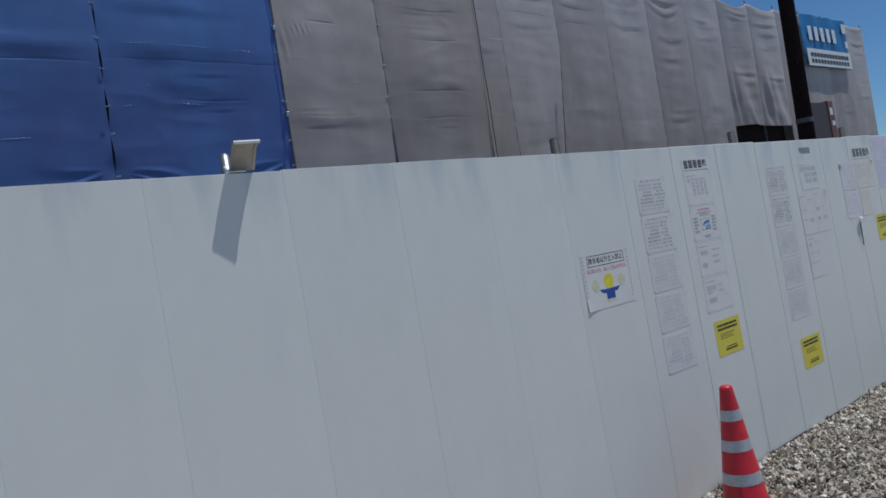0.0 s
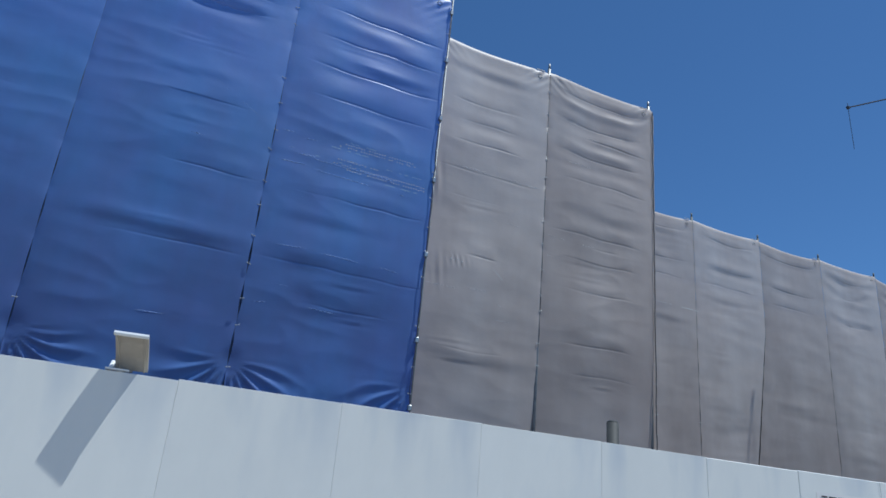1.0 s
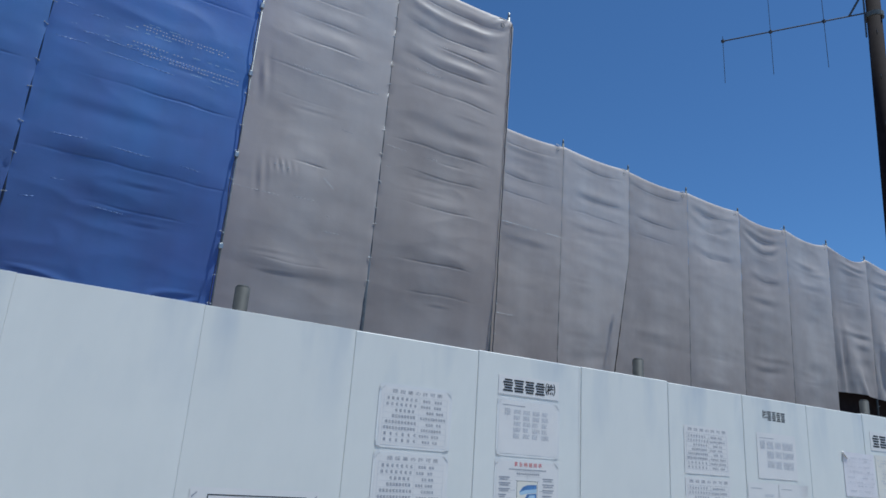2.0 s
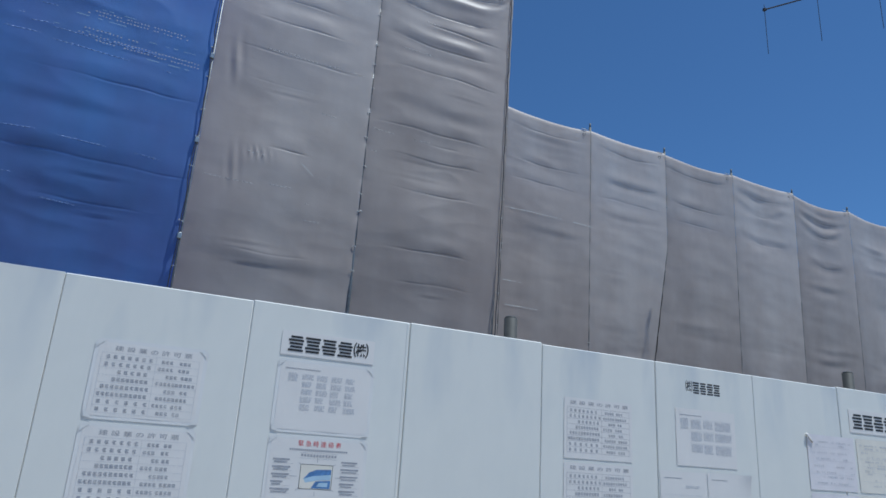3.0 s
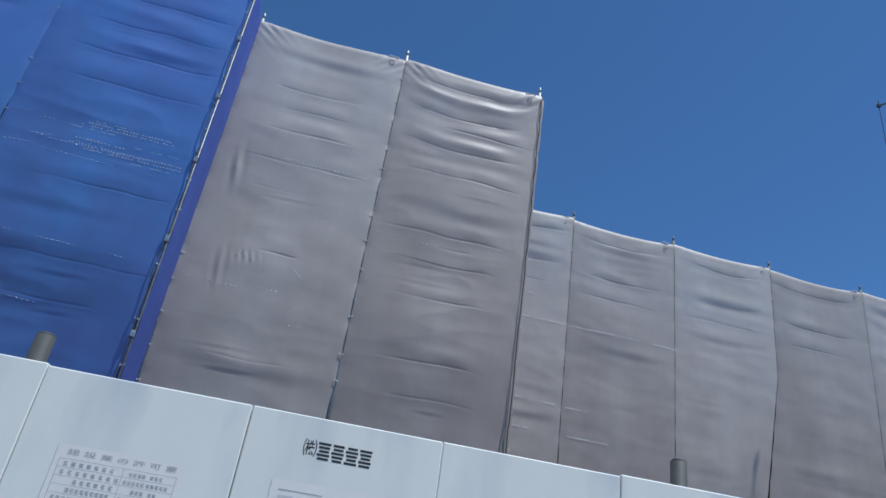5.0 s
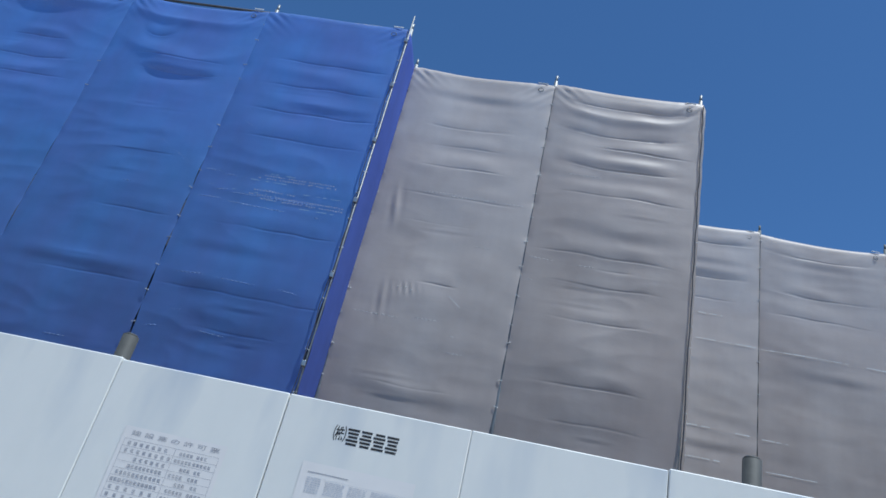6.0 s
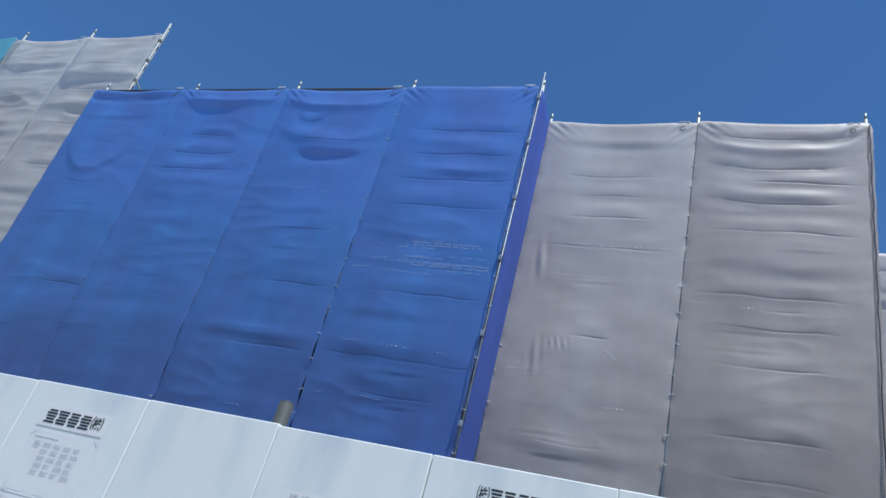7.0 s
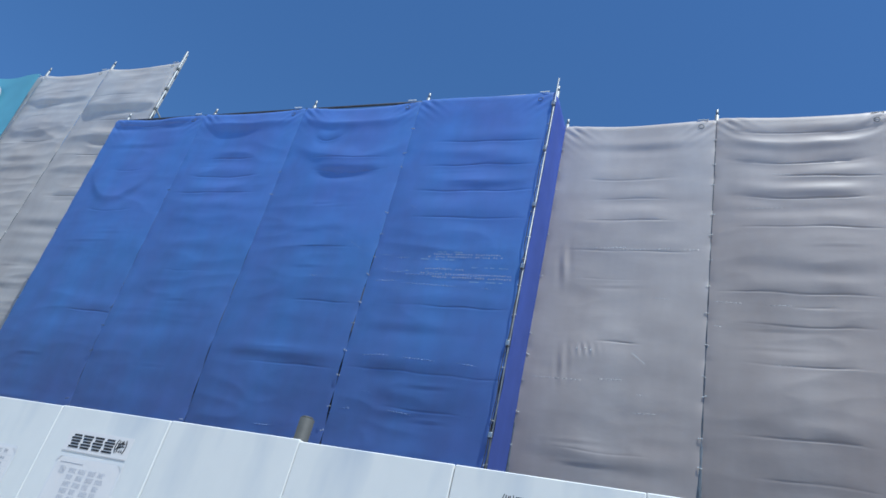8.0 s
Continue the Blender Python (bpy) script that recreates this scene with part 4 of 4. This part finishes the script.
    for cx, cz, a0 in ((w / 2 - r, h / 2 - r, 0), (-w / 2 + r, h / 2 - r, 90), (-w / 2 + r, -h / 2 + r, 180), (w / 2 - r, -h / 2 + r, 270)):
        for i in range(5):
            a = radians(a0 + 22.5 * i)
            pts.append((cx + r * math.cos(a), cz + r * math.sin(a)))
    front = [bm.verts.new((x, y, z)) for x, z in pts]
    back = [bm.verts.new((x, y + thick, z)) for x, z in pts]
    bm.faces.new(front[::-1])
    for i in range(len(pts)):
        j = (i + 1) % len(pts)
        bm.faces.new((front[i], front[j], back[j], back[i]))
    return bm


def paper(bm, w, h, y, curl=0.0, corner=0):
    """A sheet of paper, one corner lifting when curled."""
    nx, nz = 10, 8
    rows = []
    for j in range(nz + 1):
        row = []
        for i in range(nx + 1):
            x, z = -w / 2 + w * i / nx, -h / 2 + h * j / nz
            d = 0.0002 * math.sin(i * 1.3 + j * 0.7)
            if curl:
                cx, cz = ((-1, 1), (1, 1), (-1, -1), (1, -1))[corner]
                q = max(0.0, 1 - math.hypot(x - cx * w / 2, z - cz * h / 2) / 0.09)
                d += curl * q * q
            row.append(bm.verts.new((x, y - d, z)))
        rows.append(row)
    for j in range(nz):
        for i in range(nx):
            bm.faces.new((rows[j][i], rows[j][i + 1], rows[j + 1][i + 1], rows[j + 1][i]))
    return bm


def put_words(root, name, body, height, x, z, material, width=0.0, y=-0.0013, bold=0.0):
    t = part(name, words(body, height, width, bold), material, root)
    t.location = (x, y, z)
    return t


def base_notice(x0, x1, z0, z1, label, sheet=PAPER, sleeve=True, curl=0.0, corner=0, group="notices on the fence"):
    w, h = x1 - x0, z1 - z0
    root = thing("notice", on_fence((x0 + x1) / 2, (z0 + z1) / 2, 0.0007), label, "notice", group)
    if sleeve:
        part("sleeve", rounded(fresh(), w + 0.008, h + 0.006, 0.014, -0.0004, 0.0004), SLEEVE, root, "clear laminate sleeve")
        for sx in (-1, 1):
            for sz in (-1, 1):
                b = fresh()
                cx, cz = sx * (w / 2 + 0.003), sz * (h / 2 + 0.002)
                fan = [b.verts.new(p) for p in ((cx - sx * 0.004, -0.0016, cz - sz * 0.004), (cx - sx * 0.026, -0.0016, cz - sz * 0.001), (cx - sx * 0.001, -0.0016, cz - sz * 0.024))]
                b.faces.new(fan if sx * sz > 0 else fan[::-1])
                part("corner_tab", b, TAB, root)
    part("sheet", paper(fresh(), w - (0.012 if sleeve else 0), h - (0.012 if sleeve else 0), -0.0008, curl, corner), sheet, root, smooth=True)
    return root, w, h


def print_line(b, r, xa, xb, z, size, gap):
    """A line of print too small to read: one stack of short bars for each character."""
    x = xa
    while x + size * 0.9 < xb:
        cut = r.uniform(0.0, 0.3) * size
        bars(b, [(x + cut, x + size, z, z + size * 0.22), (x, x + size - cut, z + size * 0.36, z + size * 0.56), (x + cut * 0.5, x + size * 0.95, z + size * 0.72, z + size * 0.92)], -0.0013)
        if r.random() < 0.6:
            q = x + size * r.uniform(0.2, 0.7)
            bars(b, [(q, q + size * 0.18, z, z + size * 0.95)], -0.00135)
        x += size + gap


def licence(x0, x1, z0, z1, seed, ink=INK_GREY, title=True, sheet=PAPER, sleeve=True, label=""):
    root, w, h = base_notice(x0, x1, z0, z1, label or "laminated white licence notice with a ruled table", sheet, sleeve)
    r = random.Random(seed)
    wide = 0.86 if not sleeve else 0.70
    if title:
        put_words(root, "title", "建 設 業 の 許 可 票", 0.0145, 0.004, h / 2 - (0.021 if sleeve else 0.017), ink, w * wide)
    b = fresh()
    rows = 8
    side = 0.012 if not sleeve else 0.016
    top, foot = h / 2 - 0.033, -h / 2 + (0.020 if not sleeve else 0.014)
    step = (top - foot) / rows
    split = 0.012
    for i in range(rows + 1):
        z = foot + step * i
        bars(b, [(-w / 2 + side, w / 2 - side, z, z + 0.0007)], -0.0013)
    for x in (-w / 2 + side, split, w / 2 - side - 0.0007):
        bars(b, [(x, x + 0.0007, foot, top)], -0.0013)
    part("ruling", b, INK_PALE if sleeve else INK_GREY, root)
    b = fresh()
    for i in range(rows):
        z = foot + step * i + step * 0.24
        size = step * 0.5
        spread = (0.013, 0.013, 0.0016, 0.0024, 0.0016, 0.0065, 0.008, 0.008)[i]
        inset = (0.008, 0.008, 0.004, 0.010, 0.035, 0.045, 0.010, 0.012)[i]
        print_line(b, r, -w / 2 + side + inset, split - 0.004, z, size, spread)
        start = split + (0.020, 0.006, 0.012, 0.030, 0.006, 0.030, 0.006, 0.014)[i]
        stop = w / 2 - side - r.uniform(0.004, 0.035)
        print_line(b, r, start, (start + stop) / 2, z, size * 0.9, 0.0016)
        print_line(b, r, (start + stop) / 2 + r.choice((0.0, 0.008)), stop, z, size * 0.9, 0.0018)
    part("print", b, ink, root)
    return root


def name_plate(x0, x1, z0, z1, count, plate, label, suffix="", last=True):
    """A plate whose name is drawn as plain bars, one block for each character; only the company mark is lettered."""
    w, h = x1 - x0, z1 - z0
    root = thing("name_plate", on_fence((x0 + x1) / 2, (z0 + z1) / 2, 0.0007), label, "sign", "notices on the fence")
    if plate:
        part("plate", rounded(fresh(), w, h, 0.003, -0.0007), PAPER, root)
        b = fresh()
        bars(b, [(-w / 2 + 0.004, w / 2 - 0.002, -h / 2 + 0.0005, -h / 2 + 0.002)], -0.0011)
        part("plate_edge", b, INK_PALE, root)
    y = -0.0014 if plate else 0.0002
    b = fresh()
    m = 0.018 if plate else 0.0
    cw = (w - 2 * m) / count
    ch = h * (0.66 if plate else 1.0)
    skip = 0 if last else 1
    for i in range(skip, count - (1 if last else 0)):
        xa = -w / 2 + m + cw * i + cw * 0.05
        bw = cw * 0.90
        for k in range(5):
            inner = bw * 0.07 * ((i + 2 * k) % 3)
            z = -ch / 2 + ch * (0.01 + 0.207 * k)
            bars(b, [(xa + inner, xa + bw - inner * 0.6, z, z + ch * 0.135)], y)
    part("print_bar", b, INK, root)
    if suffix:
        at = (w / 2 - m - cw / 2) if last else (-w / 2 + m + cw / 2)
        put_words(root, "company_mark", suffix, ch * 1.02, at, 0.0, INK, cw * 0.96, y, 0.0006 if plate else 0.0003)
    return root


def plan_sheet(x0, x1, z0, z1, seed, label, dense=True, sheet=PAPER, sleeve=True, curl=0.0, corner=0):
    """A notice with blocks of small unreadable print."""
    root, w, h = base_notice(x0, x1, z0, z1, label, sheet, sleeve, curl, corner)
    r = random.Random(seed)
    b = fresh()
    bars(b, [(-w / 2 + 0.02, -w / 2 + 0.02 + w * 0.36, h / 2 - 0.025, h / 2 - 0.0228)], -0.0013)
    c = fresh()

    def block(xa, xb, za, zb, pitch=0.0042):
        z = zb
        while z - pitch * 0.6 > za:
            x = xa + r.uniform(0, 0.002)
            while x < xb - 0.003:
                bit = min(xb - x, r.uniform(0.003, 0.010))
                bars(c, [(x, x + bit, z - pitch * 0.62, z)], -0.0013)
                x += bit + r.choice((0.0012, 0.0012, 0.003))
            z -= pitch

    if dense and not sleeve:
        # a key at the side and a table of three wide rows
        block(-w / 2 + 0.022, -w / 2 + 0.060, h / 2 - 0.075, h / 2 - 0.036, 0.0056)
        rh = (h - 0.075) / 3
        for j in range(3):
            zb = h / 2 - 0.040 - rh * j
            for xa, xb in ((-w / 2 + 0.072, -w / 2 + 0.128), (-w / 2 + 0.134, -w / 2 + 0.186), (-w / 2 + 0.192, w / 2 - 0.018)):
                block(xa, xb - r.uniform(0.0, 0.008), zb - rh * r.uniform(0.62, 0.84), zb)
            bars(c, [(-w / 2 + 0.066, w / 2 - 0.014, zb + 0.003, zb + 0.0037)], -0.0013)
    elif dense:
        # a key at the side and a regular table of small blocks
        block(-w / 2 + 0.030, -w / 2 + 0.058, h / 2 - 0.062, h / 2 - 0.036)
        cw, rows = (w * 0.80 - 0.055) / 4, 5
        rh = (h - 0.095) / rows
        for j in range(rows):
            for i in range(4):
                xa = -w / 2 + 0.072 + cw * i
                zb = h / 2 - 0.038 - rh * j
                block(xa, xa + cw * r.uniform(0.55, 0.85), zb - rh * 0.86, zb)
    else:
        n = 3
        for j in range(n):
            zb = h / 2 - 0.048 - (h - 0.09) * j / n
            for i in range(2):
                if r.random() < 0.85:
                    xa = -w / 2 + w * (0.10 + 0.43 * i)
                    tall = r.choice((0.010, 0.014, 0.026))
                    block(xa, xa + w * r.uniform(0.18, 0.38), zb - tall, zb, 0.0056)
            if r.random() < 0.7:
                bars(c, [(-w / 2 + w * 0.08, w / 2 - w * 0.12, zb - 0.034, zb - 0.0332)], -0.0013)
    part("heading_bar", b, INK_GREY, root)
    part("print", c, INK_PALE, root)
    return root


def thin_notice(x0, x1, z0, z1, seed, label, sheet, curl=0.0, corner=0):
    """A thin, crumpled notice with rows of small characters, some of them ruled."""
    root, w, h = base_notice(x0, x1, z0, z1, label, sheet, False, curl, corner)
    r = random.Random(seed)
    c, d = fresh(), fresh()
    z, k = h / 2 - 0.030, 0
    while z > -h / 2 + 0.014:
        x = -w / 2 + r.uniform(0.016, 0.05)
        while x < w / 2 - 0.03:
            run = min(w / 2 - 0.014 - x, r.choice((0.012, 0.02, 0.034, 0.06)))
            if r.random() < 0.72:
                print_line(c, r, x, x + run, z, r.uniform(0.0055, 0.0075), r.choice((0.001, 0.002, 0.005)))
            x += run + r.uniform(0.004, 0.022)
        if k % 2 == 1:
            xa, xb = -w / 2 + r.uniform(0.012, 0.06), w / 2 - r.uniform(0.012, 0.05)
            bars(d, [(xa, xb, z - 0.0045, z - 0.0037)], -0.0013)
        z -= r.choice((0.0125, 0.018, 0.024, 0.030))
        k += 1
    part("print", c, INK_PALE, root)
    part("ruling", d, INK_PALE, root)
    return root


def contact_chart(x0, x1, z0, z1):
    root, w, h = base_notice(x0, x1, z0, z1, "laminated emergency contact chart with a small blue picture")
    put_words(root, "title", "緊 急 時 連 絡 表", 0.017, 0.002, h / 2 - 0.018, INK_RED, 0.128)
    b = fresh()
    r = random.Random(5)
    x = -w / 2 + 0.06
    while x < w / 2 - 0.06:
        bars(b, [(x, x + 0.0045, h / 2 - 0.037, h / 2 - 0.032)], -0.0013)
        x += 0.0062
    for k in range(12):
        bars(b, [(-0.05 + k * 0.009, -0.044 + k * 0.009, h / 2 - 0.052, h / 2 - 0.046)], -0.0013)
    bars(b, [(-0.055, 0.06, h / 2 - 0.058, h / 2 - 0.0574), (-0.055, 0.06, h / 2 - 0.0425, h / 2 - 0.0419)], -0.0013)
    bars(b, [(-0.035, 0.035, -h / 2 + 0.022, -h / 2 + 0.027), (-0.028, 0.028, -h / 2 + 0.014, -h / 2 + 0.018), (-0.09, 0.1, -h / 2 + 0.031, -h / 2 + 0.0316)], -0.0013)
    for i in range(5):
        z = 0.036 - i * 0.020
        for x in (-w / 2 + 0.016, w / 2 - 0.074):
            q = r.uniform(0.034, 0.056)
            bars(b, [(x, x + q, z, z + 0.0042), (x + 0.004, x + q - 0.006, z - 0.0065, z - 0.0035), (x, x + 0.058, z - 0.0092, z - 0.0087)], -0.0013)
    part("print", b, INK_GREY, root)
    b = fresh()
    bars(b, [(-0.048, 0.048, -0.040, 0.028)], -0.0011)
    pic = part("picture", b, INK, root, "small printed picture in blue and pale yellow")
    b = fresh()
    bars(b, [(-0.0465, 0.0465, -0.0385, 0.0265)], -0.0013)
    part("picture_ground", b, PAPER_CREAM, pic)
    b = fresh()
    for pts in (((-0.036, -0.012), (-0.02, 0.006), (0.0, 0.014), (0.044, 0.016), (0.044, 0.002), (-0.01, -0.004)), ((-0.012, -0.037), (0.0, -0.018), (0.044, -0.014), (0.044, -0.037))):
        b.faces.new([b.verts.new((x, -0.0015, z)) for x, z in pts])
    part("blue_shape", b, INK_NAVY, pic)
    b = fresh()
    for pts in (((-0.03, -0.022), (-0.036, -0.012), (-0.01, -0.004), (0.044, 0.002), (0.044, -0.012), (0.0, -0.016)), ((0.004, -0.032), (0.01, -0.022), (0.036, -0.020), (0.036, -0.032))):
        b.faces.new([b.verts.new((x, -0.00155, z)) for x, z in pts])
    part("pale_blue_shape", b, INK_SKY, pic)
    b = fresh()
    for i in range(8):
        a = 2 * math.pi * i / 8
        p, q = Vector((0.056 * math.cos(a), 0, 0.040 * math.sin(a) - 0.006)), Vector((0.078 * math.cos(a), 0, 0.052 * math.sin(a) - 0.006))
        s = (q - p).normalized().cross(Vector((0, 1, 0))) * 0.0006
        b.faces.new([b.verts.new((v.x, -0.0013, v.z)) for v in (p - s, q - s, q + s, p + s)])
    part("pointer", b, INK_GREY, root)


def yellow_notice(x0, x1, z0, z1, seed):
    root, w, h = base_notice(x0, x1, z0, z1, "yellow paper notice with black print", PAPER_YELLOW, False)
    b = fresh()
    r = random.Random(seed)
    for k, z in enumerate((h / 2 - 0.032, h / 2 - 0.055)):
        x = -w / 2 + 0.03
        while x < w / 2 - 0.04:
            bars(b, [(x, x + 0.013, z - 0.006, z + 0.008)], -0.0013)
            x += 0.016
    for k in range(3):
        z = h / 2 - 0.085 - 0.013 * k
        bars(b, [(-w / 2 + 0.05, w / 2 - 0.07 - r.uniform(0, 0.03), z, z + 0.003)], -0.0013)
    bars(b, [(-0.05, 0.07, -h / 2 + 0.045, -h / 2 + 0.05), (-0.06, 0.075, -h / 2 + 0.028, -h / 2 + 0.037)], -0.0013)
    part("print", b, INK, root)


def warning_sign(x0, x1, z0, z1):
    root, w, h = base_notice(x0, x1, z0, z1, "white no-entry sign with black and red words and striped edges", PAPER, False, 0.006, 2)
    root.name = "warning_sign"
    root["category"] = "sign"
    b = fresh()
    t = 0.003
    xa, xb, za, zb = -w / 2 + 0.05, w / 2 - 0.04, h / 2 - 0.075, h / 2 - 0.018
    bars(b, [(xa, xb, zb - t, zb), (xa, xb, za, za + t), (xa, xa + t, za, zb), (xb - t, xb, za, zb)], -0.0014)
    part("border", b, INK, root)
    put_words(root, "heading", "関係者以外立入禁止", 0.034, (xa + xb) / 2, (za + zb) / 2 - 0.001, INK, (xb - xa) - 0.022, -0.0014, 0.0001)
    put_words(root, "subheading", "あぶないから、はいってはいけません", 0.026, 0.002, h / 2 - 0.098, INK_RED, w - 0.07, -0.0014, 0.0001)
    for s in (-1, 1):
        b = fresh()
        for k in range(13):
            z = h / 2 - 0.02 - 0.020 * k
            x = s * (w / 2 - 0.013)
            b.faces.new([b.verts.new((x + dx, -0.0014, z + dz)) for dx, dz in ((-0.007, -0.008), (0.007, 0.004), (0.007, 0.009), (-0.007, -0.003))])
        part("edge_stripe", b, INK_GREY, root)
    b = fresh()
    disc(b, 0.0, -0.014, 0.041, 0.040, -0.0014)
    part("yellow_disc", b, INK_YELLOW, root)
    b = fresh()
    for pts in (((-0.035, -0.052), (0.035, -0.052), (0.034, -0.106), (-0.034, -0.106)), ((-0.085, -0.050), (-0.035, -0.052), (-0.035, -0.072), (-0.06, -0.070)), ((0.085, -0.050), (0.035, -0.052), (0.035, -0.072), (0.06, -0.070))):
        vs = [b.verts.new((x, -0.0014, z)) for x, z in pts]
        b.faces.new(vs)
    part("blue_shape", b, INK_BLUE, root)
    b = fresh()
    bars(b, [(-0.033, 0.033, -0.118, -0.107)], -0.0014)
    disc(b, -0.108, -0.026, 0.028, 0.030, -0.0014)
    disc(b, 0.108, -0.020, 0.028, 0.030, -0.0014)
    part("pale_yellow_shape", b, INK_STRAW, root)


warning_sign(2.962, 3.352, 1.185, 1.480)
for i, (za, zb) in enumerate(((1.632, 1.835), (1.412, 1.617), (1.192, 1.396), (0.965, 1.172), (0.735, 0.942))):
    licence(3.530, 3.812, za, zb, 100 + i, INK_GREY if i < 2 else INK_PALE)
name_plate(4.014, 4.304, 1.853, 1.925, 5, True, "white name plate with bold black writing", "㈱")
plan_sheet(4.016, 4.306, 1.636, 1.840, 11, "laminated white sheet with faint grey print")
contact_chart(4.016, 4.306, 1.420, 1.623)
plan_sheet(4.016, 4.306, 1.205, 1.407, 12, "laminated white sheet with small print", False)
plan_sheet(4.016, 4.306, 0.990, 1.192, 13, "laminated white sheet with small print", False)
yellow_notice(4.050, 4.336, 0.712, 0.925, 1)
for i, (za, zb) in enumerate(((1.622, 1.826), (1.404, 1.608), (1.188, 1.391), (0.970, 1.174), (0.755, 0.957))):
    licence(5.012, 5.304, za, zb, 200 + i, INK_GREY if i < 2 else INK_PALE, sleeve=False, label="white paper licence notice with a ruled table")
yellow_notice(5.066, 5.356, 0.402, 0.614, 2)
name_plate(5.565, 5.742, 1.894, 1.939, 5, False, "small bold black lettering stuck on the fence panel", "㈱", False)
plan_sheet(5.510, 5.808, 1.626, 1.834, 21, "white sheet with grey tables", True, sleeve=False)
plan_sheet(5.428, 5.650, 1.300, 1.604, 22, "white upright sheet with scattered small print", False, sleeve=False)
plan_sheet(5.654, 5.872, 1.302, 1.606, 23, "white upright sheet with scattered small print", False, sleeve=False, curl=0.008, corner=1)
plan_sheet(5.430, 5.648, 0.985, 1.288, 24, "white upright sheet with scattered small print", False, sleeve=False)
name_plate(6.478, 6.858, 1.815, 1.914, 5, True, "white name plate with bold black writing", "(株)")
curled = thin_notice(6.205, 6.490, 1.572, 1.790, 31, "thin white sheet with small print and a curled corner", PAPER_THIN, 0.004, 0)
b = fresh()
tube(b, (-0.146, -0.0045, 0.108), (-0.112, -0.0035, 0.076), 0.0048, 0.003, 10)
part("curled_corner", b, PAPER, curled, smooth=True)
curled = thin_notice(6.506, 6.862, 1.572, 1.792, 32, "cream sheet with faint small print and a rolled corner", PAPER_CREAM, 0.003, 1)
b = fresh()
tube(b, (0.146, -0.003, 0.112), (0.181, -0.004, 0.098), 0.003, 0.0042, 10)
part("curled_corner", b, PAPER_CREAM, curled, smooth=True)
thin_notice(6.205, 6.490, 1.345, 1.558, 33, "thin white sheet with small print", PAPER_THIN)
thin_notice(6.506, 6.710, 1.345, 1.558, 34, "cream sheet with faint small print", PAPER_CREAM)
thin_notice(6.955, 7.250, 1.770, 1.985, 35, "lilac paper notice with small print", PAPER_LILAC)
thin_notice(6.955, 7.250, 1.545, 1.757, 36, "lilac paper notice with small print", PAPER_LILAC)
yellow_notice(6.735, 7.010, 1.112, 1.325, 3)

# ---- a small white lump on the fence with a thin dark line below it ----
scrap = thing("white_lump", on_fence(6.385, 1.325, 0.004), "small white lump on the fence with a thin dark line below it", "scrap")
b = fresh()
bmesh.ops.create_icosphere(b, subdivisions=2, radius=1.0)
for q in b.verts:
    k = 0.8 + 0.5 * noise.noise(q.co * 2.3)
    q.co = Vector((q.co.x * 0.055 * k, -0.014 + q.co.y * 0.014 * k, q.co.z * 0.028 * k))
part("film", b, WHITE_PLASTIC, scrap)
b = fresh()
tube(b, (0.0, -0.006, -0.01), (-0.012, -0.006, -0.21), 0.0035, sides=6)
part("cord", b, RUBBER, scrap)

# ---- loose stones along the foot of the fence ----
def gravel():
    r = random.Random(9)
    verts, faces = [], []
    shape = [(-1, 0, 0), (1, 0, 0), (0, -1, 0), (0, 1, 0), (0, 0, -1), (0, 0, 1)]
    tri = [(0, 2, 5), (2, 1, 5), (1, 3, 5), (3, 0, 5), (2, 0, 4), (1, 2, 4), (3, 1, 4), (0, 3, 4)]
    for _ in range(30000):
        x = min(12.0, max(-3.0, r.gauss(5.6, 1.9)))
        y = 2.28 - min(6.0, r.expovariate(0.95))
        s = r.uniform(0.007, 0.0215) * (1.5 if r.random() < 0.08 else 1)
        heap = 0.045 * (1.0 - 0.85 * min(1.0, max(0.0, (x - 4.0) / 1.6))) * math.exp(-((2.25 - y) / 0.5) ** 2) * (0.6 + 0.7 * noise.noise((x * 1.7, y, 0)))
        z = max(0.0, heap) + r.uniform(-0.006, 0.010)
        m = Matrix.Translation((x, y, z)) @ Euler((r.uniform(0, 6.3), r.uniform(0, 6.3), r.uniform(0, 6.3))).to_matrix().to_4x4()
        k = len(verts)
        sx, sy, sz = s * r.uniform(0.7, 1.5), s * r.uniform(0.6, 1.1), s * r.uniform(0.45, 0.9)
        for a, b2, c in shape:
            verts.append(tuple(m @ Vector(((a + r.uniform(-0.35, 0.35)) * sx, (b2 + r.uniform(-0.35, 0.35)) * sy, (c + r.uniform(-0.35, 0.35)) * sz))))
        faces.extend((k + p, k + q, k + t) for p, q, t in tri)
    me = bpy.data.meshes.new("gravel")
    me.from_pydata(verts, [], faces)
    me.materials.append(STONE)
    return tagged(new("gravel", me), "loose grey and tan crushed stones at the foot of the fence", "gravel", kind="stuff")


gravel()
